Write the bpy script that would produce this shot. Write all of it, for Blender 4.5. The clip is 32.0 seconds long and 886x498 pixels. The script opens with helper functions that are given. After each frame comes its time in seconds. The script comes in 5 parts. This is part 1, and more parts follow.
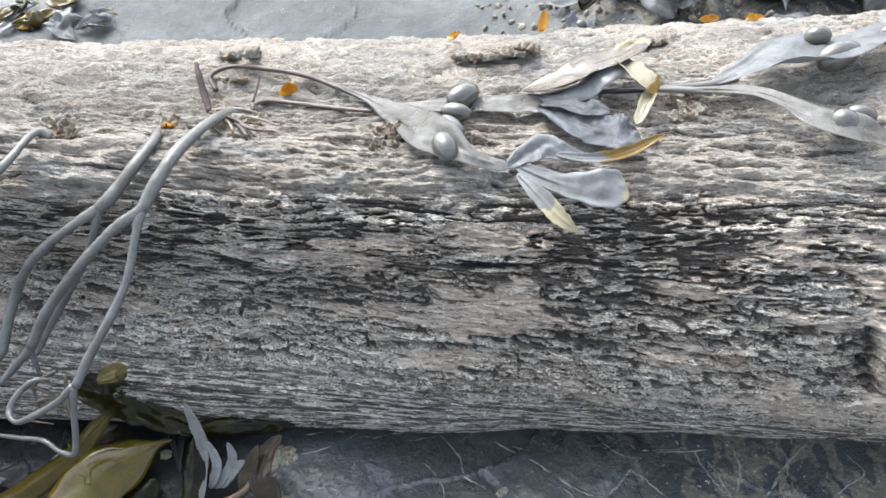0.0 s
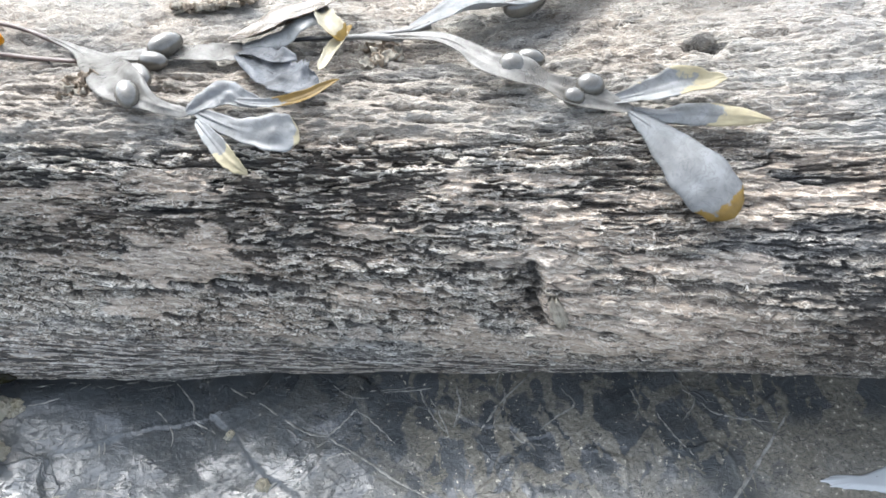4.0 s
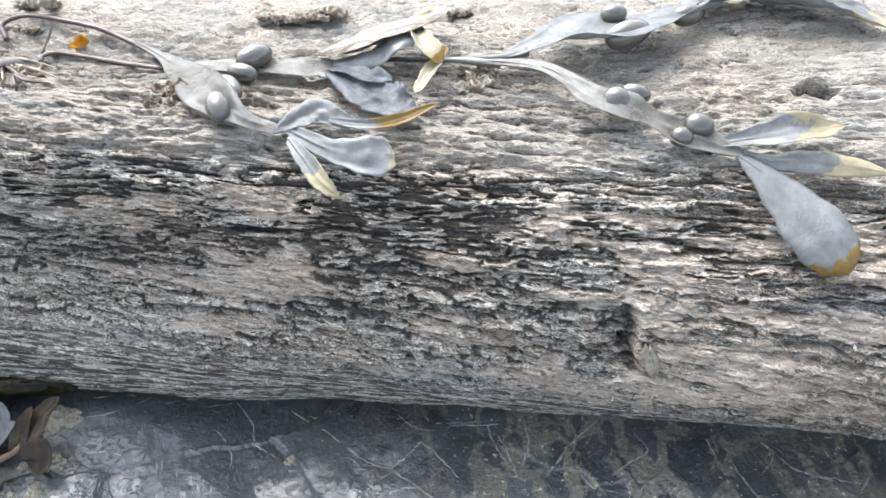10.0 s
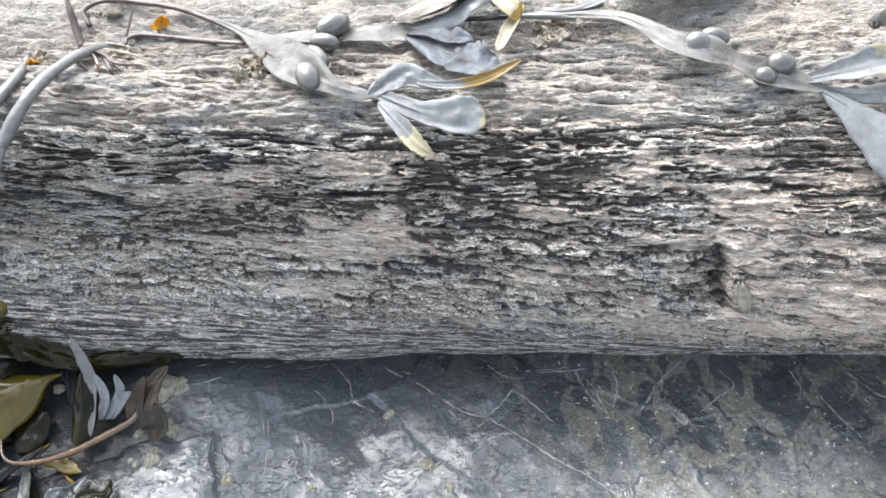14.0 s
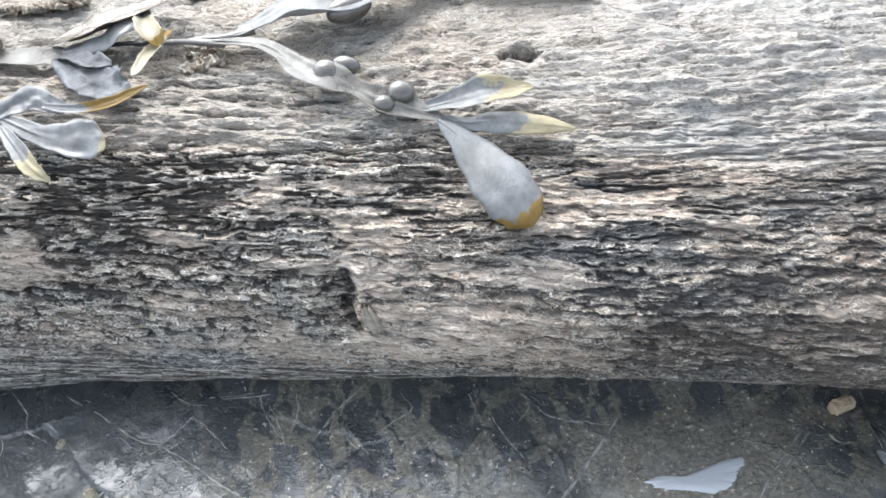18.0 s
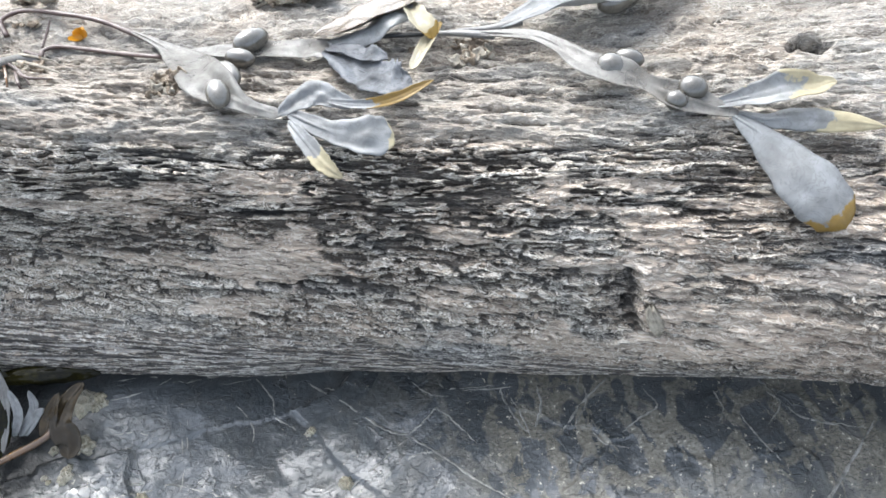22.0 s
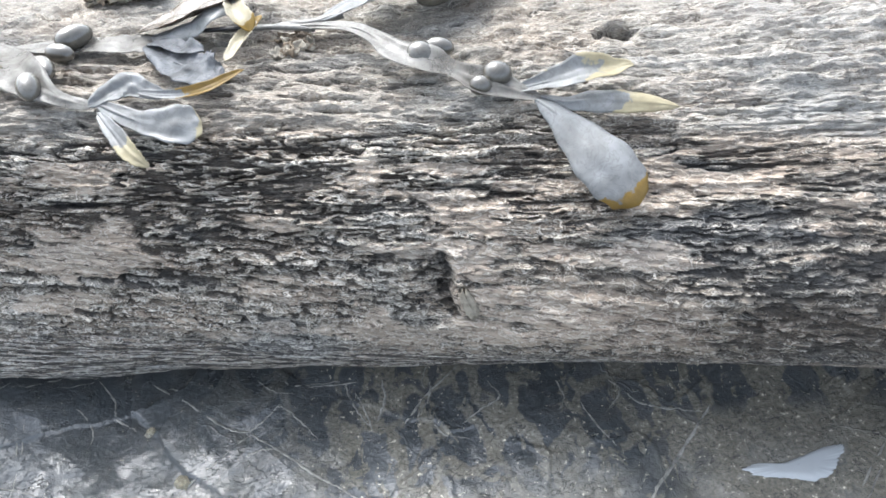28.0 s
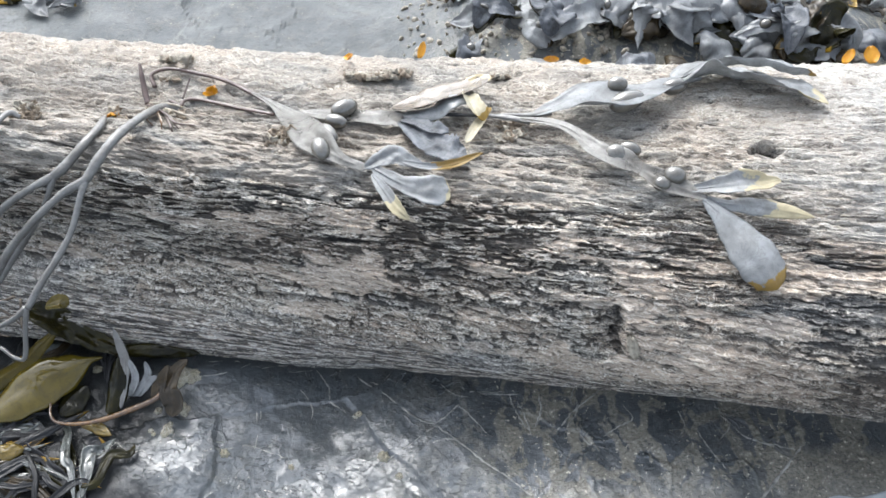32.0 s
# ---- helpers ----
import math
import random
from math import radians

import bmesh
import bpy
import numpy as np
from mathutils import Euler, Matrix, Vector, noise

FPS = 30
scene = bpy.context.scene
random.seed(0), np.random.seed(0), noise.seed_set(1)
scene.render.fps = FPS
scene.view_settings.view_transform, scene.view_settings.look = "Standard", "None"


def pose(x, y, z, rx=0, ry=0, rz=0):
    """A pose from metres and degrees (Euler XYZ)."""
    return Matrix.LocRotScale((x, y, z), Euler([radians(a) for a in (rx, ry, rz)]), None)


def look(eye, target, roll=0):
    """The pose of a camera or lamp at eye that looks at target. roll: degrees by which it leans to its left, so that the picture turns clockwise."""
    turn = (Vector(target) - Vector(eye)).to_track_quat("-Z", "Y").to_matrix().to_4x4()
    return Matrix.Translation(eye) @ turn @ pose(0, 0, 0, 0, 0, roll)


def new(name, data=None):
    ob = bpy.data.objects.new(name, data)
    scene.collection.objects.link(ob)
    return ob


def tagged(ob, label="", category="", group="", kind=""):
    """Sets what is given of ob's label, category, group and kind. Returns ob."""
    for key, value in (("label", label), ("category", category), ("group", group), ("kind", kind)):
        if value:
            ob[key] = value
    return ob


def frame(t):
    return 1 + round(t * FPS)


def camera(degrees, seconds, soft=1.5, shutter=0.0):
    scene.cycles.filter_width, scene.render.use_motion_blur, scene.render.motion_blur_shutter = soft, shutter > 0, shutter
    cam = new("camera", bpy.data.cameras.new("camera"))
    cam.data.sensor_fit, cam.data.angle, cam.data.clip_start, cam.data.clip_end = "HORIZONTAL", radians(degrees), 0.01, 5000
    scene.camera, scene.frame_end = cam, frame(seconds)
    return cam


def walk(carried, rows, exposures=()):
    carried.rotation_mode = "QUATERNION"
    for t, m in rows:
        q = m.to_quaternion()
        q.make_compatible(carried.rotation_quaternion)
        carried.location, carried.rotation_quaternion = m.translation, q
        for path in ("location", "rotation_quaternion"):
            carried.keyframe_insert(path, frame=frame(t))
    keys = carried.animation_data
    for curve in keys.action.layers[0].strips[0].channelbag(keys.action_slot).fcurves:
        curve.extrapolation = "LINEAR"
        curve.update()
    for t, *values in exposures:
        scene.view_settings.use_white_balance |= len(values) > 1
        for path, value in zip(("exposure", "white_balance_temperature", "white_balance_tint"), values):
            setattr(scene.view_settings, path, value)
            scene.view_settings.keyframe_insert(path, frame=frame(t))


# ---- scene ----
EXPOSURES = [(t, stops, 6060, 7) for t, stops in ((0, 1.98), (1, 2.26), (2, 2.35), (3, 2.19), (4, 2.16), (7, 2.1), (9.5, 2.14), (12, 2.25), (14, 2.28), (16.5, 2.18), (19.5, 2.12), (22, 2.18), (24, 2.26), (25, 2.36), (26, 2.15), (29, 2.12), (30.5, 2.14), (32, 2.03))]
PATH = [
    (0, (-0.0878, -0.3675, 0.4039), (-0.1097, -0.0320, 0.0338), -5.98),
    (0.5, (-0.1363, -0.3601, 0.3988), (-0.1853, -0.0340, 0.0230), -9.55),
    (1, (-0.1146, -0.3580, 0.3946), (-0.1677, -0.0342, 0.0173), -10.57),
    (1.5, (-0.0841, -0.3622, 0.3939), (-0.1226, -0.0402, 0.0133), -8.99),
    (2, (-0.0645, -0.3698, 0.3945), (-0.0928, -0.0480, 0.0128), -8.17),
    (2.5, (-0.0460, -0.3746, 0.4042), (-0.0644, -0.0490, 0.0252), -6.87),
    (3, (-0.0276, -0.3803, 0.4017), (-0.0362, -0.0545, 0.0225), -5.80),
    (3.5, (0.0035, -0.3871, 0.4005), (0.0029, -0.0635, 0.0193), -4.88),
    (4, (0.0217, -0.3869, 0.3978), (0.0328, -0.0660, 0.0145), -2.93),
    (4.5, (0.0487, -0.3900, 0.3945), (0.0652, -0.0660, 0.0140), -1.73),
    (6.5, (0.1237, -0.4084, 0.3935), (0.1879, -0.0845, 0.0181), 5.15),
    (7, (0.1086, -0.4037, 0.3972), (0.1705, -0.0793, 0.0217), 5.13),
    (7.5, (0.0903, -0.3982, 0.3942), (0.1417, -0.0710, 0.0196), 4.61),
    (8, (0.0752, -0.3922, 0.3955), (0.1186, -0.0641, 0.0207), 4.16),
    (8.5, (0.0611, -0.3943, 0.3952), (0.0973, -0.0656, 0.0202), 3.36),
    (9, (0.0404, -0.3977, 0.3924), (0.0717, -0.0712, 0.0151), 2.71),
    (9.5, (0.0230, -0.3884, 0.3926), (0.0444, -0.0635, 0.0132), 1.46),
    (10, (-0.0107, -0.3693, 0.3941), (-0.0063, -0.0433, 0.0150), -0.40),
    (10.5, (-0.0318, -0.3704, 0.3887), (-0.0347, -0.0481, 0.0064), -1.41),
    (11, (-0.0524, -0.3631, 0.3871), (-0.0709, -0.0408, 0.0053), -3.77),
    (11.5, (-0.0765, -0.3656, 0.3911), (-0.1117, -0.0462, 0.0080), -7.19),
    (12, (-0.0780, -0.3700, 0.3965), (-0.1137, -0.0532, 0.0114), -7.67),
    (12.5, (-0.0697, -0.3710, 0.3999), (-0.1012, -0.0596, 0.0100), -7.58),
    (13, (-0.0676, -0.3744, 0.4006), (-0.0968, -0.0671, 0.0073), -7.86),
    (13.5, (-0.0544, -0.3762, 0.4021), (-0.0742, -0.0655, 0.0108), -7.15),
    (14, (-0.0417, -0.3778, 0.4033), (-0.0507, -0.0691, 0.0101), -5.83),
    (14.5, (-0.0238, -0.3761, 0.4036), (-0.0239, -0.0631, 0.0136), -4.68),
    (16.5, (0.0434, -0.3857, 0.3964), (0.0677, -0.0683, 0.0109), -1.78),
    (17, (0.0591, -0.3859, 0.3944), (0.0838, -0.0665, 0.0105), -1.67),
    (17.5, (0.0719, -0.3863, 0.3953), (0.1014, -0.0651, 0.0132), -0.74),
    (18, (0.0839, -0.3898, 0.3999), (0.1187, -0.0721, 0.0154), 0.18),
    (18.5, (0.0913, -0.3927, 0.4004), (0.1232, -0.0771, 0.0139), 0.00),
    (19, (0.0997, -0.3962, 0.4005), (0.1348, -0.0797, 0.0150), 0.28),
    (19.5, (0.1098, -0.3980, 0.3979), (0.1544, -0.0852, 0.0105), 1.43),
    (20, (0.1010, -0.3971, 0.3936), (0.1443, -0.0872, 0.0036), 1.37),
    (20.5, (0.0867, -0.3890, 0.3910), (0.1216, -0.0818, -0.0019), 0.47),
    (21, (0.0583, -0.3815, 0.4063), (0.0822, -0.0790, 0.0090), -0.80),
    (21.5, (0.0326, -0.3819, 0.4161), (0.0480, -0.0750, 0.0216), -2.01),
    (22, (-0.0073, -0.3684, 0.4052), (-0.0106, -0.0622, 0.0100), -4.46),
    (22.5, (-0.0485, -0.3603, 0.3996), (-0.0794, -0.0484, 0.0101), -8.24),
    (23, (-0.0679, -0.3593, 0.4004), (-0.1108, -0.0478, 0.0116), -10.04),
    (23.5, (-0.0848, -0.3575, 0.3938), (-0.1421, -0.0496, 0.0040), -12.75),
    (24, (-0.0792, -0.3581, 0.3923), (-0.1383, -0.0488, 0.0039), -13.48),
    (24.5, (-0.0646, -0.3614, 0.3968), (-0.1130, -0.0514, 0.0075), -12.06),
    (25, (-0.0377, -0.3625, 0.3991), (-0.0718, -0.0555, 0.0059), -10.37),
    (25.5, (-0.0083, -0.3697, 0.4051), (-0.0221, -0.0595, 0.0132), -7.45),
    (26, (0.0102, -0.3750, 0.4052), (0.0104, -0.0648, 0.0130), -5.54),
    (26.5, (0.0299, -0.3804, 0.3992), (0.0367, -0.0695, 0.0076), -4.71),
    (28.5, (0.0561, -0.3890, 0.3890), (0.0740, -0.0688, 0.0054), -2.53),
    (29, (0.0311, -0.3810, 0.3848), (0.0418, -0.0601, 0.0015), -2.97),
    (29.5, (-0.0027, -0.3696, 0.3885), (-0.0052, -0.0451, 0.0081), -3.77),
    (30, (-0.0194, -0.3666, 0.3885), (-0.0253, -0.0411, 0.0090), -3.86),
    (30.5, (-0.0281, -0.3681, 0.3885), (-0.0350, -0.0418, 0.0097), -3.67),
    (31, (-0.0182, -0.3746, 0.4044), (-0.0214, -0.0504, 0.0237), -2.28),
    (31.5, (-0.0033, -0.4147, 0.4518), (0.0001, -0.0951, 0.0673), -0.02),
    (32, (-0.0239, -0.4467, 0.4989), (-0.0302, -0.1238, 0.1171), 0.19),
]
cam = camera(53.71, 32.0, soft=1.6)

walk(cam, [(t, look(eye, target, roll)) for t, eye, target, roll in PATH], EXPOSURES)

# ---- daylight: hazy low sun behind the log, open sky ----
SUN_UP, SUN_SIDE = 50.0, -26.0      # elevation; degrees from +y towards +x
world = bpy.data.worlds.new("sky")
scene.world = world
world.use_nodes = True
wt = world.node_tree
sky = wt.nodes.new("ShaderNodeTexSky")
sky.sky_type = "NISHITA"
sky.sun_disc = False
sky.sun_elevation = radians(SUN_UP)
sky.sun_rotation = radians(SUN_SIDE)
sky.dust_density = 5.0
sky.air_density = 0.9
haze = wt.nodes.new("ShaderNodeHueSaturation")      # thin white haze over the whole sky
haze.inputs["Saturation"].default_value = 0.42
wt.links.new(sky.outputs["Color"], haze.inputs["Color"])
wt.links.new(haze.outputs["Color"], wt.nodes["Background"].inputs["Color"])
wt.nodes["Background"].inputs["Strength"].default_value = 0.14
sun = new("sun", bpy.data.lights.new("sun", "SUN"))
sun.data.energy = 0.33
sun.data.angle = radians(9.0)
sun.data.color = (1.0, 0.975, 0.95)
ce = math.cos(radians(SUN_UP))
SUN_WAY = Vector((ce * math.sin(radians(SUN_SIDE)), ce * math.cos(radians(SUN_SIDE)), math.sin(radians(SUN_UP))))
sun.matrix_world = look(SUN_WAY * 5, (0, 0, 0))


# ---- materials ----
class Mat:
    """A small wrapper that builds node materials."""

    def __init__(self, name):
        self.m = bpy.data.materials.new(name)
        self.m.use_nodes = True
        self.t = self.m.node_tree
        self.b = self.t.nodes["Principled BSDF"]
        self.co = self.t.nodes.new("ShaderNodeTexCoord").outputs["Object"]

    def put(self, socket, value):
        if hasattr(value, "is_linked"):
            self.t.links.new(value, socket)
        else:
            socket.default_value = (*value, 1.0) if isinstance(value, tuple) and len(value) == 3 and socket.type == "RGBA" else value

    def set(self, **kw):
        for k, v in kw.items():
            self.put(self.b.inputs[k.replace("_", " ").title().replace("Ior", "IOR")], v)
        return self

    def noise(self, scale, detail=4.0, rough=0.55, stretch=(1, 1, 1), warp=0.0, co=None, kind="FBM"):
        n = self.t.nodes.new("ShaderNodeTexNoise")
        mp = self.t.nodes.new("ShaderNodeMapping")
        mp.inputs["Scale"].default_value = stretch
        self.t.links.new(co or self.co, mp.inputs["Vector"])
        self.t.links.new(mp.outputs[0], n.inputs["Vector"])
        n.noise_type = kind
        n.inputs["Scale"].default_value, n.inputs["Detail"].default_value = scale, detail
        n.inputs["Roughness"].default_value, n.inputs["Distortion"].default_value = rough, warp
        return n.outputs["Fac"]

    def cells(self, scale, feature="DISTANCE_TO_EDGE", stretch=(1, 1, 1), out="Distance", co=None):
        n = self.t.nodes.new("ShaderNodeTexVoronoi")
        n.feature = feature
        mp = self.t.nodes.new("ShaderNodeMapping")
        mp.inputs["Scale"].default_value = stretch
        self.t.links.new(co or self.co, mp.inputs["Vector"])
        self.t.links.new(mp.outputs[0], n.inputs["Vector"])
        n.inputs["Scale"].default_value = scale
        return n.outputs[out]

    def warped(self, co, scale, amount, stretch=(1, 1, 1)):
        """Coordinates pushed about by noise."""
        n = self.noise(scale, 3, 0.6, stretch, 0.0, co).node
        v = self.t.nodes.new("ShaderNodeVectorMath")
        v.operation = "MULTIPLY_ADD"
        self.t.links.new(n.outputs["Color"], v.inputs[0])
        v.inputs[1].default_value = (amount, amount, amount)
        self.t.links.new(co, v.inputs[2])
        return v.outputs[0]

    def ramp(self, fac, stops, mode="LINEAR"):
        r = self.t.nodes.new("ShaderNodeValToRGB")
        r.color_ramp.interpolation = mode
        e = r.color_ramp.elements
        while len(e) < len(stops):
            e.new(0.5)
        for el, (pos, col) in zip(e, stops):
            el.position = pos
            el.color = (*col, 1) if isinstance(col, tuple) else (col, col, col, 1)
        self.put(r.inputs["Fac"], fac)
        return r.outputs["Color"]

    def mix(self, fac, a, b, mode="MIX"):
        n = self.t.nodes.new("ShaderNodeMix")
        n.data_type, n.blend_type = "RGBA", mode
        self.put(n.inputs[0], fac)
        self.put(n.inputs[6], a)
        self.put(n.inputs[7], b)
        return n.outputs[2]

    def math(self, op, a, b=0.5, c=0.0, clamp=False):
        n = self.t.nodes.new("ShaderNodeMath")
        n.operation, n.use_clamp = op, clamp
        for s, v in zip(n.inputs, (a, b, c)):
            self.put(s, v)
        return n.outputs[0]

    def attr(self, name):
        n = self.t.nodes.new("ShaderNodeAttribute")
        n.attribute_name = name
        return n.outputs["Fac"]

    def coords(self, name):
        n = self.t.nodes.new("ShaderNodeAttribute")
        n.attribute_name = name
        return n.outputs["Vector"]

    def random(self):
        return self.t.nodes.new("ShaderNodeObjectInfo").outputs["Random"]

    def bump(self, height, strength=0.5, distance=0.001, under=None):
        n = self.t.nodes.new("ShaderNodeBump")
        n.inputs["Strength"].default_value, n.inputs["Distance"].default_value = strength, distance
        self.put(n.inputs["Height"], height)
        if under is not None:
            self.t.links.new(under, n.inputs["Normal"])
        self.t.links.new(n.outputs[0], self.b.inputs["Normal"])
        return n.outputs[0]


def wood_material():
    m = Mat("weathered_wood")
    uv = m.coords("grain_uv")                  # metres along and around the log
    grain_shade = m.attr("grain_shade")                    # 0 gaps and pits with shade painted in .. 1 pale fibres
    pale, smooth, wet, strings = m.attr("top_tone"), m.attr("calm"), m.attr("wet"), m.attr("strings")
    fine = m.noise(640, 3, 0.55, (0.24, 1, 1), 0.8, uv)
    slit = m.noise(420, 3, 0.55, (0.27, 1, 1), 0.9, uv)
    fray = m.noise(430, 3, 0.5, (0.34, 1, 1), 2.2, uv)
    blot = m.noise(22, 5, 0.6, (0.5, 1, 1), 0.5, uv)
    hue = m.noise(34, 6, 0.62, (0.4, 1, 1), 0.6, uv)
    speck = m.noise(620, 4, 0.7, (0.55, 1, 1), 0.5, uv)
    line = m.noise(1000, 4, 0.6, (0.05, 1, 1), 0.5, uv)
    rough_area = m.math("SUBTRACT", 1.0, m.math("MAXIMUM", m.math("MULTIPLY", pale, 0.7), m.math("MULTIPLY", smooth, 0.55)), clamp=True)
    # low values go near black, the painted shade of the gaps
    col = m.ramp(grain_shade, [(0.0, (0.016, 0.014, 0.013)), (0.24, (0.085, 0.074, 0.062)), (0.42, (0.27, 0.232, 0.180)), (0.70, (0.42, 0.372, 0.298)), (1.0, (0.56, 0.505, 0.415))])
    # brown and blue-grey patches
    col = m.mix(m.math("MULTIPLY", m.ramp(hue, [(0.42, 0.0), (0.57, 1.0)]), 0.75), col, m.mix(grain_shade, (0.060, 0.042, 0.029), (0.42, 0.315, 0.228)))
    col = m.mix(m.math("MULTIPLY", m.ramp(hue, [(0.36, 1.0), (0.46, 0.0)]), 0.62), col, m.mix(grain_shade, (0.033, 0.038, 0.045), (0.26, 0.28, 0.305)))
    col = m.mix(m.math("MULTIPLY", m.ramp(blot, [(0.34, 1.0), (0.46, 0.0)]), 0.5), col, m.mix(grain_shade, (0.02, 0.02, 0.02), (0.15, 0.145, 0.135)))
    # frayed fibres: pale ridges, the clefts beside them painted black as shade
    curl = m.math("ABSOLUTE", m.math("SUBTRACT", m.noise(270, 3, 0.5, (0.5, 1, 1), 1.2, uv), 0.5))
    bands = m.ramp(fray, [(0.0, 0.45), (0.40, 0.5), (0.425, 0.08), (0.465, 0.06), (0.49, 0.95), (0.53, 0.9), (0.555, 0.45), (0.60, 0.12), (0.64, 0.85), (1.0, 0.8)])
    col = m.mix(m.math("MULTIPLY", rough_area, 0.22), col, m.mix(m.math("MULTIPLY", bands, m.math("ADD", 0.25, m.math("MULTIPLY", grain_shade, 0.75))), (0.016, 0.014, 0.012), (0.62, 0.575, 0.49)))
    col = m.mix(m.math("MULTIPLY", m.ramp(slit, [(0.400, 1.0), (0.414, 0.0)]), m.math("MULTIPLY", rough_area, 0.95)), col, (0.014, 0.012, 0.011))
    col = m.mix(m.math("MULTIPLY", m.ramp(fine, [(0.55, 0.0), (0.60, 1.0)]), m.math("MULTIPLY", grain_shade, 0.8)), col, (0.64, 0.60, 0.52))
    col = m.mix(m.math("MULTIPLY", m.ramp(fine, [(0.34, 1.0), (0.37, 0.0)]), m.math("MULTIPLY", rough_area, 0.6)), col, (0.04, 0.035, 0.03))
    # random pale squiggles with dark outlines
    col = m.mix(m.math("MULTIPLY", m.ramp(curl, [(0.015, 1.0), (0.035, 0.0)]), m.math("MULTIPLY", grain_shade, 0.85)), col, (0.78, 0.73, 0.645))
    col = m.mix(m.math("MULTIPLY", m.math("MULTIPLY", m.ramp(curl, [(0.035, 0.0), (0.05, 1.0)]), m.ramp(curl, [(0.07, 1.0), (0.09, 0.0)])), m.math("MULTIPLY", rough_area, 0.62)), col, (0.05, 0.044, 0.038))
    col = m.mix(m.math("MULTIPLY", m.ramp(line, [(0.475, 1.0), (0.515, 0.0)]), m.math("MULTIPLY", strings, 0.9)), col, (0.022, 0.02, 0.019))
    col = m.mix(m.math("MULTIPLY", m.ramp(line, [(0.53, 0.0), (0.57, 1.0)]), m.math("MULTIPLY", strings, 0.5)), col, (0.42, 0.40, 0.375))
    # bare smooth wood and the top, its colours lowered against the strong light there
    col = m.mix(m.math("MULTIPLY", smooth, 0.75), col, m.mix(m.ramp(slit, [(0.35, 0.0), (0.62, 1.0)]), (0.25, 0.19, 0.145), (0.44, 0.365, 0.29)))
    col = m.mix(m.math("MULTIPLY", m.ramp(curl, [(0.02, 1.0), (0.04, 0.0)]), m.math("MULTIPLY", smooth, 0.5)), col, (0.62, 0.56, 0.48))
    col = m.mix(m.math("MULTIPLY", m.ramp(slit, [(0.37, 1.0), (0.39, 0.0)]), m.math("MULTIPLY", smooth, 0.8)), col, (0.05, 0.042, 0.035))
    top = m.mix(m.ramp(hue, [(0.38, 0.0), (0.62, 1.0)]), (0.158, 0.150, 0.136), (0.212, 0.182, 0.148))
    top = m.mix(wet, top, m.mix(slit, (0.165, 0.160, 0.150), (0.30, 0.291, 0.272)))
    top = m.mix(m.math("MULTIPLY", m.ramp(speck, [(0.56, 0.0), (0.64, 1.0)]), 0.5), top, (0.46, 0.43, 0.375))
    top = m.mix(m.math("MULTIPLY", m.ramp(slit, [(0.39, 1.0), (0.43, 0.0)]), 0.75), top, (0.075, 0.062, 0.05))
    top = m.mix(m.math("MULTIPLY", m.ramp(blot, [(0.36, 1.0), (0.47, 0.0)]), 0.45), top, (0.11, 0.10, 0.09))
    col = m.mix(m.math("MULTIPLY", pale, m.ramp(speck, [(0.36, 0.55), (0.56, 0.92)])), col, top)
    col = m.mix(m.math("MULTIPLY", m.ramp(speck, [(0.33, 1.0), (0.41, 0.0)]), 0.55), col, (0.05, 0.044, 0.038))
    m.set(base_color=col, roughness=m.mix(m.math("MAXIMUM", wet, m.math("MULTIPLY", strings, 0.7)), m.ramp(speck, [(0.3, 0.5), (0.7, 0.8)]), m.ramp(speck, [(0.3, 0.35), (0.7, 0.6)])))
    m.b.inputs["Specular IOR Level"].default_value = 0.4
    m.put(m.b.inputs["Coat Weight"], m.math("MULTIPLY", m.math("MAXIMUM", m.math("MULTIPLY", wet, 0.45), m.math("MULTIPLY", strings, 0.6)), 0.3))
    m.b.inputs["Coat Roughness"].default_value = 0.15
    h = m.math("ADD", m.math("MULTIPLY", fine, 0.3), m.math("MULTIPLY", slit, 1.2))
    h = m.math("ADD", h, m.math("MULTIPLY", speck, 0.3))
    h = m.math("ADD", h, m.math("MULTIPLY", bands, m.math("MULTIPLY", rough_area, 0.16)))
    h = m.math("ADD", h, m.math("MULTIPLY", line, m.math("MULTIPLY", strings, 0.5)))
    h = m.math("ADD", h, m.math("MULTIPLY", m.ramp(curl, [(0.0, 1.0), (0.06, 0.0)]), 0.35))
    m.bump(h, 0.8, 0.0013)
    return m.m


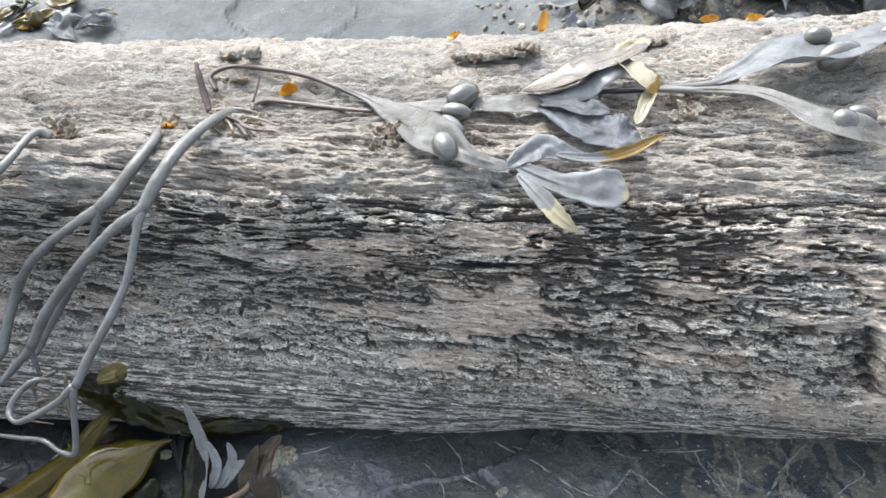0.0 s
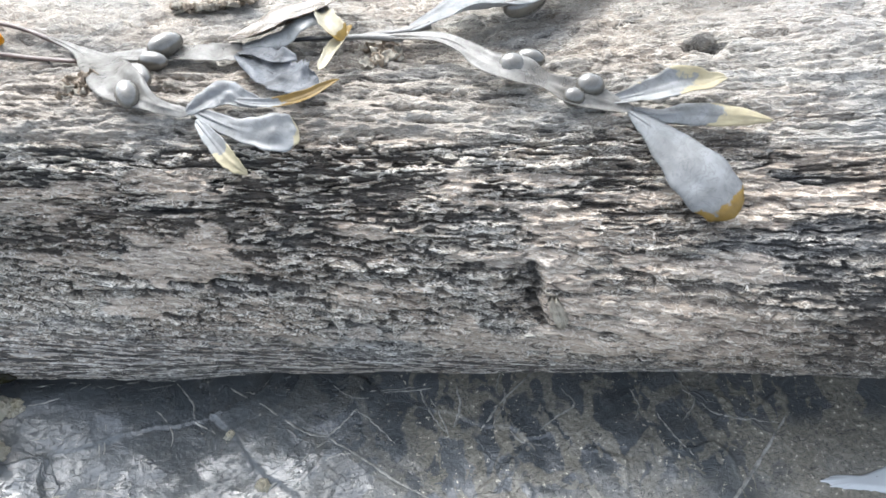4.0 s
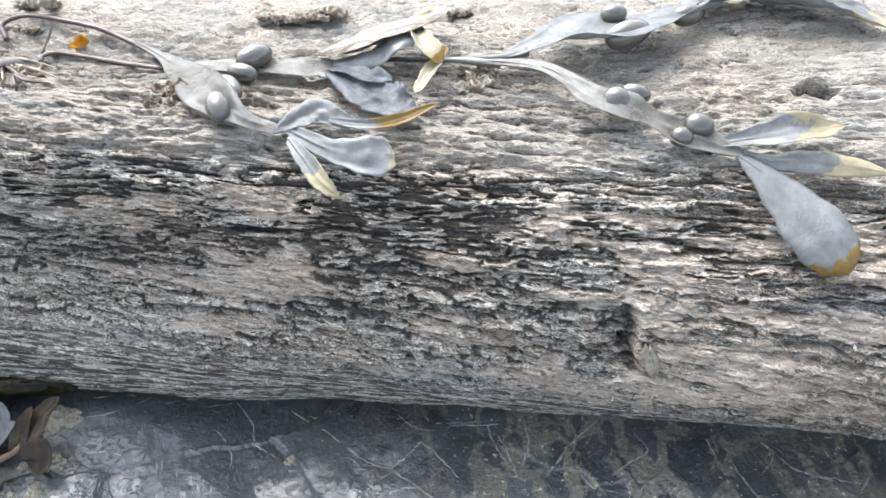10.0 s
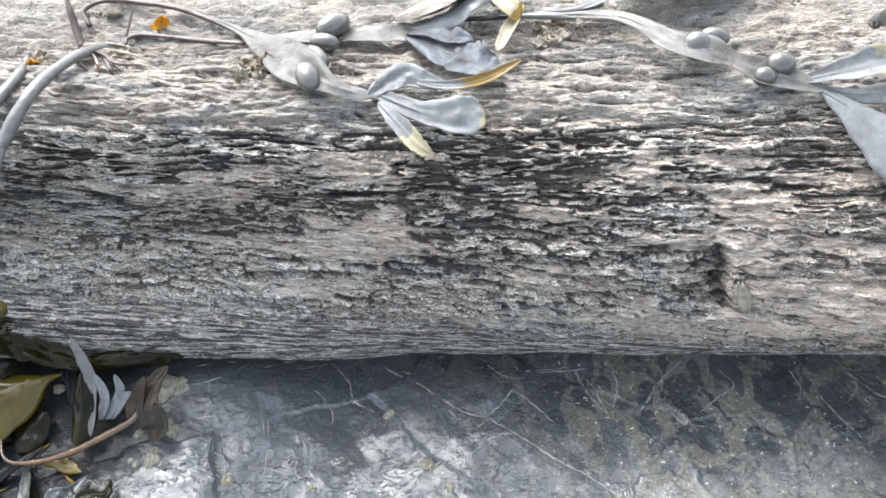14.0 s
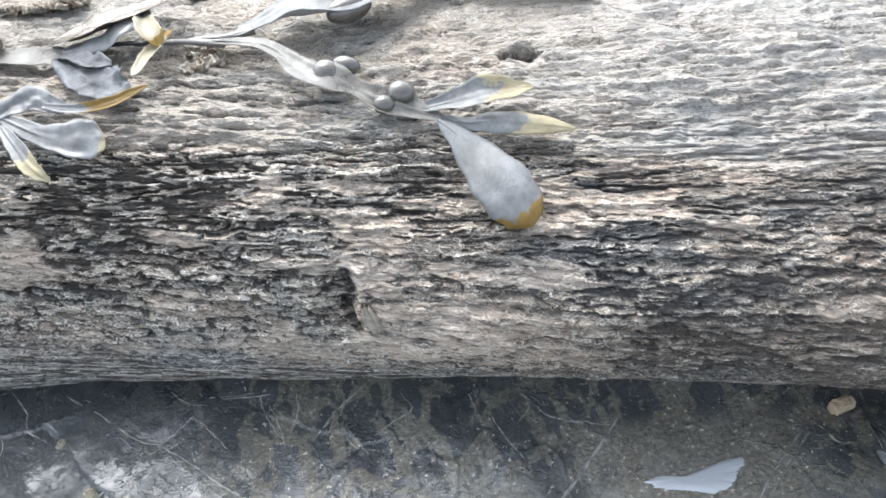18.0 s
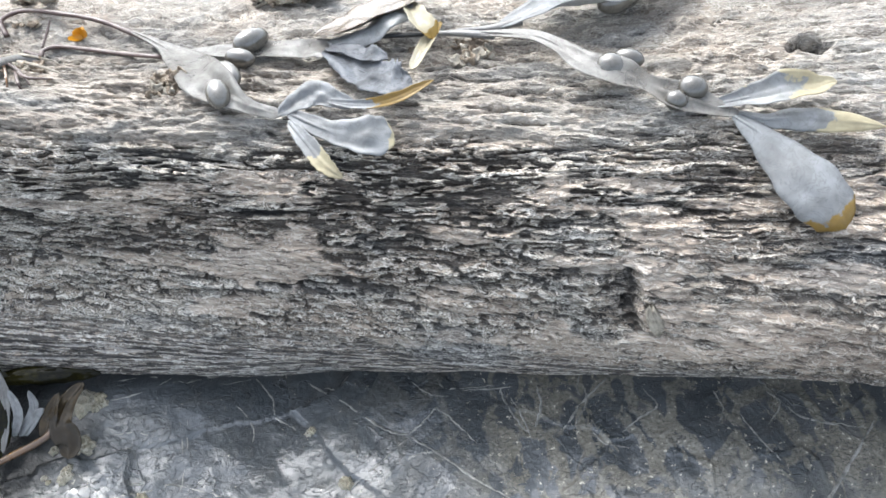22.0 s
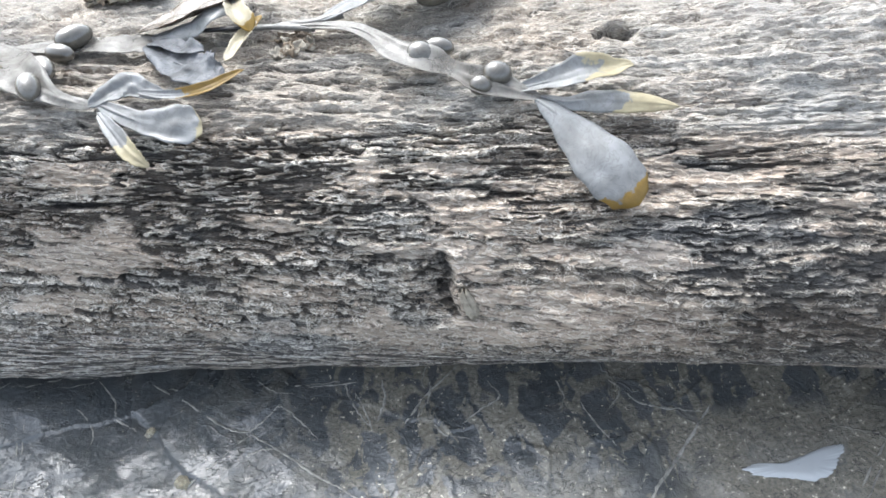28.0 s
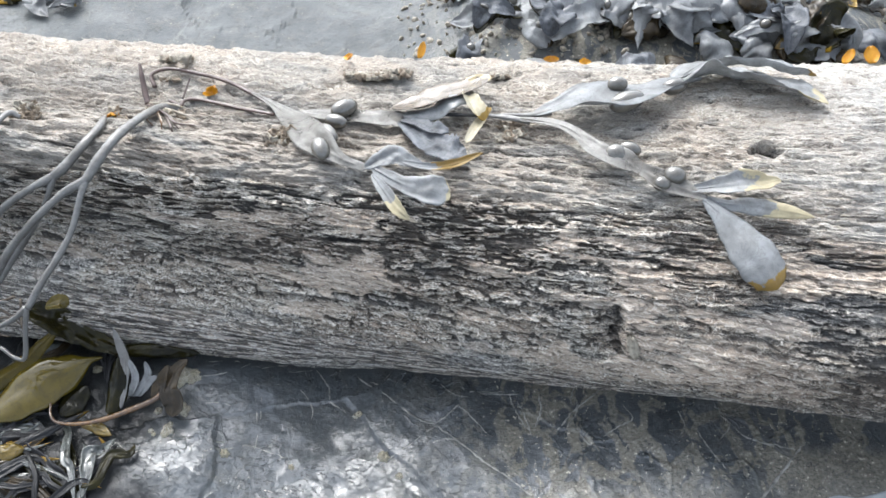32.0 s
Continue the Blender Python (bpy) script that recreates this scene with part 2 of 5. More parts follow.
def rock_material():
    m = Mat("wet_slate")
    a = m.noise(9, 5, 0.6, (1, 1, 1), 0.6)
    b = m.noise(70, 6, 0.68, (1, 1, 1), 0.5)
    c = m.noise(430, 5, 0.65)
    d = m.noise(150, 4, 0.5, (1, 1, 1), 1.0)
    e = m.noise(330, 5, 0.62, (0.6, 1.5, 1), 1.2)
    vein, silt, mud, heap_shade = m.attr("vein"), m.attr("silt"), m.attr("mud"), m.attr("heap_shade")
    open_rock = m.math("SUBTRACT", 1.0, heap_shade)
    # ribbons and islands of silt left by draining water
    bent = m.warped(m.warped(m.co, 40, 0.016), 220, 0.0035)
    ribbon = m.ramp(m.cells(30, co=bent, stretch=(1.5, 0.72, 1)), [(0.085, 1.0), (0.115, 0.0)])
    ribbon = m.math("MULTIPLY", ribbon, m.ramp(m.noise(46, 3, 0.5), [(0.40, 0.0), (0.45, 1.0)]))
    island = m.ramp(m.noise(75, 6, 0.66, (1, 0.8, 1), 0.8), [(0.57, 0.0), (0.59, 1.0)])
    patch = m.math("MULTIPLY", m.math("MAXIMUM", ribbon, island), silt)
    patch = m.math("MULTIPLY", m.math("MAXIMUM", patch, m.math("MULTIPLY", mud, m.ramp(b, [(0.30, 0.25), (0.44, 1.0)]))), open_rock)
    col = m.ramp(a, [(0.3, (0.034, 0.039, 0.042)), (0.5, (0.062, 0.068, 0.071)), (0.72, (0.115, 0.119, 0.118))])
    col = m.mix(m.math("MULTIPLY", m.ramp(b, [(0.5, 0.0), (0.66, 1.0)]), 0.5), col, (0.085, 0.083, 0.074))
    col = m.mix(patch, col, m.mix(m.ramp(c, [(0.35, 0.0), (0.62, 1.0)]), (0.115, 0.106, 0.083), (0.215, 0.197, 0.158)))
    # plate edges, and sheen patches painted pale
    col = m.mix(vein, col, m.mix(d, (0.20, 0.20, 0.18), (0.44, 0.43, 0.39)))
    grit = m.math("MULTIPLY", m.ramp(c, [(0.64, 0.0), (0.66, 1.0)]), m.math("MAXIMUM", m.ramp(b, [(0.48, 0.0), (0.60, 0.5)]), m.math("MAXIMUM", mud, silt)))
    col = m.mix(m.math("MULTIPLY", grit, open_rock), col, (0.62, 0.57, 0.45))
    # near-black colour paints the shade under the wrack heap
    col = m.mix(heap_shade, col, m.mix(b, (0.012, 0.013, 0.014), (0.034, 0.035, 0.034)))
    wet = m.noise(16, 4, 0.6, (1, 1, 1), 0.8)
    # hairline creases and fine grooves coloured dark
    crease = m.math("MULTIPLY", m.ramp(m.cells(26, co=bent), [(0.0, 1.0), (0.016, 0.0)]), m.ramp(a, [(0.48, 0.0), (0.56, 1.0)]))
    rill = m.math("ABSOLUTE", m.math("SUBTRACT", m.noise(150, 3, 0.55, (0.8, 1.2, 1), 1.6), 0.5))
    rill = m.math("MULTIPLY", m.ramp(rill, [(0.0, 1.0), (0.022, 0.0)]), m.ramp(b, [(0.42, 0.0), (0.50, 1.0)]))
    # thin plates, each lying at its own tilt
    plane = m.warped(m.co, 30, 0.010)
    plate = m.cells(21, "F1", out="Color", co=plane, stretch=(1.0, 1.25, 1.0)).node
    offset, lean, tilt = (m.t.nodes.new("ShaderNodeVectorMath") for _ in range(3))
    offset.operation, lean.operation, tilt.operation = "SUBTRACT", "SUBTRACT", "DOT_PRODUCT"
    m.t.links.new(plate.inputs["Vector"].links[0].from_socket, offset.inputs[0])
    m.t.links.new(plate.outputs["Position"], offset.inputs[1])
    m.t.links.new(plate.outputs["Color"], lean.inputs[0])
    lean.inputs[1].default_value = (0.5, 0.5, 0.5)
    m.t.links.new(offset.outputs[0], tilt.inputs[0])
    m.t.links.new(lean.outputs[0], tilt.inputs[1])
    facet = m.math("MULTIPLY", tilt.outputs["Value"], 115.0)
    col = m.mix(m.math("MULTIPLY", m.math("MULTIPLY", crease, open_rock), 0.22), col, (0.20, 0.195, 0.18))
    col = m.mix(m.math("MULTIPLY", m.math("MULTIPLY", rill, open_rock), 0.85), col, (0.016, 0.017, 0.018))
    m.set(base_color=col, roughness=m.mix(patch, m.mix(m.attr("dry"), m.ramp(wet, [(0.35, 0.22), (0.7, 0.42)]), (0.62, 0.62, 0.62)), (0.55, 0.55, 0.55)))
    bare = m.math("SUBTRACT", 1.0, m.math("MULTIPLY", heap_shade, 0.75))
    m.put(m.b.inputs["Coat Weight"], m.math("MULTIPLY", m.math("SUBTRACT", bare, m.math("MULTIPLY", patch, 0.5), clamp=True), m.ramp(m.noise(34, 5, 0.65, (1, 1, 1), 1.0), [(0.36, 0.45), (0.54, 1.0)])))
    damp = m.math("SUBTRACT", 1.0, m.attr("dry"))
    m.put(m.b.inputs["Coat Weight"], m.math("MULTIPLY", m.b.inputs["Coat Weight"].links[0].from_socket, damp))
    m.put(m.b.inputs["Specular IOR Level"], m.math("MULTIPLY", bare, 0.4))
    m.b.inputs["Coat IOR"].default_value = 1.62
    m.put(m.b.inputs["Coat Roughness"], m.ramp(wet, [(0.35, 0.11), (0.7, 0.22)]))
    film = m.math("ADD", m.math("MULTIPLY", b, 0.30), m.math("MULTIPLY", d, 0.08))
    film = m.math("ADD", film, m.math("MULTIPLY", e, 0.05))
    film = m.math("ADD", film, m.math("SUBTRACT", m.math("MULTIPLY", crease, 0.20), m.math("MULTIPLY", rill, 0.14)))
    film = m.math("ADD", film, m.math("ADD", facet, m.math("MULTIPLY", patch, 0.10)))
    n = m.bump(film, 0.7, 0.0026)
    m.t.links.new(n, m.b.inputs["Coat Normal"])
    h = m.math("ADD", m.math("MULTIPLY", b, 1.0), m.math("MULTIPLY", c, 0.3))
    h = m.math("ADD", m.math("ADD", h, facet), m.math("MULTIPLY", d, 0.55))
    h = m.math("ADD", h, m.math("SUBTRACT", m.math("MULTIPLY", crease, 0.3), m.math("MULTIPLY", rill, 0.25)))
    m.bump(h, 0.7, 0.0022)
    return m.m


WOOD, ROCK = wood_material(), rock_material()


# ---- small mesh tools ----
def lattice(ix, iy, seed):
    h = (ix.astype(np.int64) * 374761393 + iy.astype(np.int64) * 668265263 + seed * 974634777) & 0xFFFFFFFF
    h = ((h ^ (h >> 13)) * 1274126177) & 0xFFFFFFFF
    return ((h ^ (h >> 16)) & 0xFFFF) / 65535.0


def vnoise(x, y, seed=0):
    """Smooth value noise, 0..1."""
    x, y = np.broadcast_arrays(np.asarray(x, float), np.asarray(y, float))
    ix, iy = np.floor(x), np.floor(y)
    fx, fy = x - ix, y - iy
    fx, fy = fx * fx * (3 - 2 * fx), fy * fy * (3 - 2 * fy)
    a, b = lattice(ix, iy, seed), lattice(ix + 1, iy, seed)
    c, d = lattice(ix, iy + 1, seed), lattice(ix + 1, iy + 1, seed)
    return (a + (b - a) * fx) * (1 - fy) + (c + (d - c) * fx) * fy


def fbm(x, y, seed=0, octaves=4, gain=0.5):
    total, amp, norm = 0.0, 1.0, 0.0
    for k in range(octaves):
        total, norm = total + amp * vnoise(x * 2**k, y * 2**k, seed + 17 * k), norm + amp
        amp *= gain
    return total / norm


def step(a, b, x):
    t = np.clip((x - a) / (b - a), 0, 1)
    return t * t * (3 - 2 * t)


def grid_mesh(name, co, material, attrs=(), smooth=True, closed=False):
    """A mesh from an array of points (rows, columns, 3), with float or vector attributes of the same size."""
    r, c = co.shape[:2]
    i = np.arange(r * c).reshape(r, c)
    if closed:
        i = np.concatenate([i, i[:, :1]], 1)
    quads = np.stack([i[:-1, :-1], i[:-1, 1:], i[1:, 1:], i[1:, :-1]], -1).reshape(-1, 4)
    me = bpy.data.meshes.new(name)
    me.vertices.add(r * c)
    me.vertices.foreach_set("co", co.reshape(-1).astype(np.float32))
    me.loops.add(quads.size)
    me.loops.foreach_set("vertex_index", quads.reshape(-1).astype(np.int32))
    me.polygons.add(len(quads))
    me.polygons.foreach_set("loop_start", np.arange(0, quads.size, 4, dtype=np.int32))
    me.polygons.foreach_set("use_smooth", np.full(len(quads), smooth))
    me.update(calc_edges=True)
    for key, values in attrs:
        kind = "FLOAT_VECTOR" if values.ndim == 3 else "FLOAT"
        a = me.attributes.new(key, kind, "POINT")
        a.data.foreach_set("vector" if values.ndim == 3 else "value", values.reshape(-1).astype(np.float32))
    me.materials.append(material)
    return me


# ---- the log: a driftwood trunk, slightly bent, thicker at one end ----
AXIS_Y, AXIS_Z, GIRTH = ((-0.063, -0.1071, -0.0904), (0.0657, -0.0047, 0.1987), (0.092, 0.0466, -0.0188))
LOBES = [(2, (-0.0049, 0.0031, -0.0084, -0.0107)), (3, (-0.0101, -0.0511, 0.0031, 0.0034)), (4, (0.0019, 0.044, 0.0062, -0.024))]


def log_radius(x, th):
    """The trunk's radius at x metres along it and th radians from its top towards the front (-y)."""
    xe = np.clip(x, -0.40, 0.42)
    r = GIRTH[0] + GIRTH[1] * xe + GIRTH[2] * xe * xe
    for k, (a, b, c, d) in LOBES:
        r = r + (a + b * xe) * np.cos(k * th) + (c + d * xe) * np.sin(k * th)
    return r


def log_point(x, th, lift=0.0):
    """Points on the trunk's mean surface, raised by lift."""
    xe = np.clip(x, -0.40, 0.42)
    r = log_radius(x, th) + lift
    cy = AXIS_Y[0] + AXIS_Y[1] * xe + AXIS_Y[2] * xe * xe - (x - xe) * 0.12
    cz = AXIS_Z[0] + AXIS_Z[1] * xe + AXIS_Z[2] * xe * xe
    return np.stack(np.broadcast_arrays(x, cy - r * np.sin(th), np.maximum(cz + r * np.cos(th), -0.012)), -1)


def on_log(x, deg, lift=0.0):
    return Vector(log_point(np.float64(x), np.float64(radians(deg)), lift).tolist())


def laminae(x, v, pitch, seed, run, cut):
    """Torn fibre sheets of one pitch (m): height 0..1 with gaps where the sheet has broken away."""
    lv = v / pitch + 2.6 * (fbm(x * 12, v * 70, seed, 3) - 0.5) + 0.35 * (vnoise(x * 110, v * 150, seed + 5) - 0.5) + 0.2 * (vnoise(x * 420, v * 420, seed + 6) - 0.5)
    k = np.floor(lv)
    f = lv - k
    kept = step(cut, cut + 0.07, 0.7 * vnoise(x * run, k, seed + 1) + 0.3 * vnoise(x * run * 3.1, k, seed + 7)) * step(cut * 0.7, cut * 0.7 + 0.07, vnoise(x * run * 2.7, k, seed + 2))
    tall = 0.45 + 0.75 * vnoise(x * run * 0.5, k, seed + 3)
    shape = step(0.0, 0.16, f) * (1 - 0.9 * step(0.74, 0.98, f)) * (0.75 + 0.4 * f)
    return kept * tall * shape


def shelves(n, count, soft):
    """Noise cut into flat shelves with narrow risers."""
    f = n * count
    k = np.floor(f)
    return (k + step(1 - soft, 1.0, f - k)) / count


def wood_relief(x, th):
    """Height (m), fibre tone with painted gap shade (0..1), top tone, smoothness, wetness and stringiness of the
    weathered surface.
    """
    deg, v = np.degrees(th), th * 0.1
    edge = 29 + 16 * (fbm(x * 20, v * 40, 2, 3) - 0.5) + 9 * step(0.12, 0.3, x) + 7 * step(-0.10, -0.20, x)
    front = step(edge - 2, edge + 6, deg)                             # the torn flank
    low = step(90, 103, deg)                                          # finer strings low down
    ripple = step(0.10, 0.24, x) * (1 - front)                        # the smooth rippled end
    crust = (1 - step(-0.06, 0.10, x)) * (1 - front)                  # the crusted top
    ragged = fbm(x * 70, v * 130, 9, 4) - 0.5
    # bare smooth patches where a whole sheet is left
    hump = 0.55 * (fbm((x + v) * 55, (v - x) * 90, 18, 3) - 0.5) + np.exp(-((((x + 0.087) + 0.25 * (v - 0.117)) / 0.036) ** 2 + ((deg - 67) / 13) ** 2)) + 0.9 * (fbm(x * 60 + v * 40, v * 150 - x * 30, 17, 5, 0.62) - 0.5)
    spot = step(0.48, 0.56, hump)
    rim = step(0.40, 0.43, hump) * (1 - spot) * step(0.50, 0.54, fbm(x * 40, v * 80, 15, 2))
    dx = x - NOTCH[0] + 0.010 * ragged
    torn = step(0.0, 0.003, dx) * (1 - step(0.05, 0.12, dx + 0.10 * ragged)) * np.exp(-(((deg - NOTCH[1] - 7) / 9.0 + 1.2 * ragged) ** 4))
    torn = torn * step(0.40, 0.46, fbm(x * 40, v * 240, 12, 3) + 0.10)
    bare = step(0.63, 0.66, fbm(x * 26, v * 110, 16, 4)) * front * (1 - low)
    calm = np.clip(spot + torn + 0.8 * bare, 0, 1)
    lump = fbm(x * 16, v * 26, 8, 3) - 0.5
    wx = x + 0.012 * (1 - low) * (fbm(x * 40, v * 110, 301, 3) - 0.5)
    wv = v + 0.0045 * (fbm(x * 22, v * 45, 302, 3) - 0.5) + 0.0012 * (1 - low) * (fbm(x * 230, v * 300, 303, 2) - 0.5)
    crowd = fbm(x * 10, v * 30, 21, 3) - 0.5                          # where the wood is most eaten
    upper = 1 - step(52, 66, deg)
    na = fbm(wx * 60, wv * 500, 310, 3, 0.55)
    nb = fbm(wx * 150, wv * 680, 320, 2, 0.5)
    nc = fbm(wx * 18, wv * 1000, 330, 2, 0.5)
    nd = vnoise(wx * 300, wv * 560, 22)
    ta = 0.388 + 0.07 * crowd + 0.012 * upper + 0.012 * step(0.10, -0.10, x) + 0.030 * step(0.0, -0.09, x) * step(50, 62, deg)
    tb = 0.338 + 0.04 * step(0.02, -0.07, x) + 0.12 * crowd + 0.03 * (1 - upper)
    td = 0.29 + 0.6 * crowd - 0.10 * upper
    keep = (1 - 0.88 * calm) * (1 - 0.93 * low) * front * (1 - 0.25 * step(0.0, 0.08, x)) * (1 - 0.5 * step(0.14, 0.26, x))
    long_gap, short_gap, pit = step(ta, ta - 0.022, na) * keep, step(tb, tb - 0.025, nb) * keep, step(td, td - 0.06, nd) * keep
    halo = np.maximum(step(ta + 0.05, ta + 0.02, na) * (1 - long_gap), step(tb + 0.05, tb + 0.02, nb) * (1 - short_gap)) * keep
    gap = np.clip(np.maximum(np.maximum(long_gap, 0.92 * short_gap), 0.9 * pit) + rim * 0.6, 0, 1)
    tone = shelves(fbm(wx * 40, wv * 290, 340, 3), 9, 0.22)
    tone2 = np.clip(0.5 + 2.2 * (fbm(wx * 190, wv * 640, 341, 3) - 0.5), 0, 1)
    tone3 = np.clip(0.5 + 2.4 * (fbm(wx * 50, wv * 1300, 342, 2) - 0.5), 0, 1)
    grain = fbm(x * 200, v * 560, 14, 2)
    kept3 = step(0.43, 0.46, nc)
    h = 0.006 * lump + front * (1 - 0.8 * low) * (0.0075 * (1 - 0.6 * calm) * (1 - 0.5 * step(0.14, 0.26, x)) * (tone - 0.5) + 0.0011 * (tone2 - 0.5)) + 0.0006 * (grain - 0.5)
    h = h - 0.0030 * gap * (0.55 + 0.9 * vnoise(wx * 60, wv * 300, 23)) + 0.0009 * spot + 0.0012 * torn
    h = h + 0.0004 * halo * (1 - gap) + front * low * 0.0014 * (kept3 * (0.6 + nc) - 0.5)
    # the top: crusts, short splits, ripples
    tops = 1 - front
    rip = laminae(x, v, 0.0050, 260, 30, 0.10)
    wave = shelves(fbm(wx * 55, wv * 230, 31, 4), 9, 0.25)
    h = h + ripple * (0.0016 * (rip - 0.5) + 0.0080 * (wave - 0.5) + 0.0020 * (fbm(x * 130, v * 420, 32, 3) - 0.5))
    cr = fbm(x * 150, v * 260, 41, 3)
    cr2 = fbm(x * 38, v * 80, 42, 3)
    flake = shelves(fbm(wx * 55, wv * 190, 44, 4), 9, 0.3)
    h = h + tops * (1 - ripple) * (0.0030 * (cr - 0.5) + 0.0030 * (cr2 - 0.5) + 0.0085 * (flake - 0.5))
    split = step(0.355, 0.335, fbm(wx * 60, wv * 380, 43, 3)) * tops * (1 - 0.5 * ripple)
    pock = step(0.16, 0.10, vnoise(wx * 150, wv * 300, 47)) * step(0.45, 0.6, fbm(x * 14, v * 20, 48, 2)) * tops
    h = h - 0.0016 * split - 0.0012 * pock
    kx, kd = (x - KNOT[0]) / 0.0078 + 0.9 * (fbm(x * 160, v * 160, 45, 2) - 0.5), (deg - KNOT[1]) / 3.4 + 0.9 * (fbm(x * 190, v * 190, 46, 2) - 0.5)
    knot = np.exp(-((kx ** 2 + kd ** 2) ** 3))
    h = h - 0.030 * knot * (0.6 + 0.8 * cr)
    stain_shade = np.exp(-(((x - 0.012) / 0.055) ** 2) - ((deg - 3) / 11.0) ** 2) * step(0.36, 0.52, fbm(x * 30, v * 60, 49, 4))   # damp brown stain round the tufts, the frond's shadow painted into it
    # the notch: a wedge-shaped recess that ends at a sharp step
    side = step(-9, -6.5, deg - NOTCH[1] + 9 * ragged) * step(10, 6, deg - NOTCH[1] + 9 * ragged)
    ends = step(0.0030, 0.0, dx)
    notch = side * ends * np.clip((dx + 0.020) / 0.018, 0, 1) ** 1.5
    h = h - 0.0065 * notch
    # shade painted into gaps, splits, pocks, knot and notch; darker towards the right end
    grain_shade = 0.74 + 0.08 * step(-0.08, -0.20, x) * (1 - low) + 0.75 * (tone - 0.5) * (1 - low) + 0.24 * (tone2 - 0.5) + (0.12 + 0.38 * low) * (tone3 - 0.5) * front + 0.15 * (grain - 0.5)
    grain_shade = (grain_shade + 0.26 * halo) * (1 - 0.88 * gap) * (1 - 0.30 * step(0.02, 0.15, x) * front) - 0.26 * step(0.10, 0.22, x) * front - 0.40 * split - 0.35 * pock - 0.22 * stain_shade - 0.95 * knot - 0.50 * notch - (0.06 + 0.34 * low) * front * (1 - kept3) + 0.08 * calm
    pale = (0.35 * crust + 0.3 * ripple + 0.75 * tops) * (1 - 0.6 * stain_shade) * (1 - 0.9 * knot) * (1 - 0.9 * notch) * (1 - 0.8 * split) * (1 - 0.6 * pock)
    return h, np.clip(grain_shade, 0, 1), np.clip(pale * (0.45 + 0.65 * cr2 * 1.4), 0, 1), calm * (1 - notch) * (1 - gap), ripple * (1 - knot), low


def build_log():
    xs = np.concatenate([np.linspace(-1.3, -0.43, 60)[:-1], np.arange(-0.43, 0.47, 0.0007), np.linspace(0.47, 1.5, 70)[1:]])
    th = np.radians(np.concatenate([np.arange(-62, 24, 0.40), np.arange(24, 130, 0.21), np.arange(130, 298, 4.0)]))
    X, TH = np.meshgrid(xs, th, indexing="ij")
    h, grain_shade, pale, calm, wet, strings = wood_relief(X, TH)
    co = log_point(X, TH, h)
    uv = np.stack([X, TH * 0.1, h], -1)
    log = new("driftwood_log", grid_mesh("driftwood_log", co, WOOD, (("grain_shade", grain_shade), ("top_tone", pale), ("calm", calm), ("wet", wet), ("strings", strings), ("grain_uv", uv)), closed=True))
    tagged(log, "weathered grey driftwood log, worm-eaten and split, lying on wet rock", "log")


# ---- the rock shelf: one sheet out to the horizon, with thin slate plates ----
def rock_height(x, y):
    near = 1 - step(0.50, 0.80, np.hypot(x, y))
    h = 0.010 * (fbm(x * 5, y * 5, 51, 3) - 0.5) + 0.004 * (fbm(x * 22, y * 22, 52, 3) - 0.5)
    rng = np.random.default_rng(5)
    seeds = rng.uniform((-0.7, -0.6), (0.8, 1.0), (260, 2))
    wx, wy = x + 0.03 * (fbm(x * 24, y * 24, 53, 4) - 0.5), y + 0.03 * (fbm(x * 24, y * 24, 54, 4) - 0.5)
    d1, d2 = np.full(x.shape, 9.0), np.full(x.shape, 9.0)
    lean = np.zeros(x.shape)
    slopes = rng.normal(0, 0.011, (260, 2))
    for (sx, sy), (px, py) in zip(seeds, slopes):
        d = np.hypot((wx - sx) * 0.8, wy - sy)
        closer = d < d1
        d2 = np.where(closer, d1, np.minimum(d2, d))
        d1 = np.minimum(d1, d)
        lean = np.where(closer, px * (x - sx) + py * (y - sy), lean)
    edge = step(0.0015, 0.0, d2 - d1) * step(0.42, 0.52, fbm(x * 30, y * 30, 57, 3))
    h = h + near * (lean + 0.0006 * edge + 0.0026 * (fbm(x * 34, y * 34, 55, 2) - 0.5) + 0.0012 * (fbm(x * 95, y * 70, 56, 2) - 0.5))
    # where draining water left silt: ribbons under the log, a smooth sheet round the pool
    silt = step(-0.03, 0.04, x) * (0.55 + 0.45 * step(0.42, 0.56, fbm(x * 20, y * 20, 59, 2))) + 0.25 * step(-0.10, -0.03, x)
    mud = step(0.15, 0.19, x + 0.06 * (fbm(x * 24, y * 24, 61, 4) - 0.5)) * step(0.30, 0.27, x) * step(-0.178, -0.192, y) + 0.8 * step(0.05, 0.09, x) * step(-0.205, -0.225, y + 0.03 * (fbm(x * 40, y * 40, 66, 3) - 0.5)) * step(0.16, 0.13, x)
    h = h + 0.0006 * (fbm(x * 160, y * 160, 62, 2) - 0.5)
    # mask for painted shade on the ground below the heap
    heap_shade = step(-0.195, -0.225, x + 0.05 * (fbm(x * 30, y * 30, 63, 3) - 0.5)) * step(-0.02, -0.06, y)
    h = h + RISE(x, y)
    # pale patches stand in for sky sheen on the wet shelf
    sheen_patch = step(0.47, 0.50, fbm(x * 26, y * 26, 64, 5, 0.6)) * step(-0.190, -0.222, y + 0.02 * (fbm(x * 40, y * 40, 65, 2) - 0.5)) * step(-0.10, 0.06, x)
    dry = step(-0.02, 0.06, y) * near
    return dry, h, np.clip(0.10 * edge * near + 0.25 * sheen_patch * near * (1 - heap_shade), 0, 1), np.clip(silt, 0, 1) * near, np.clip(mud, 0, 1) * near, heap_shade * near


SHELF = {}


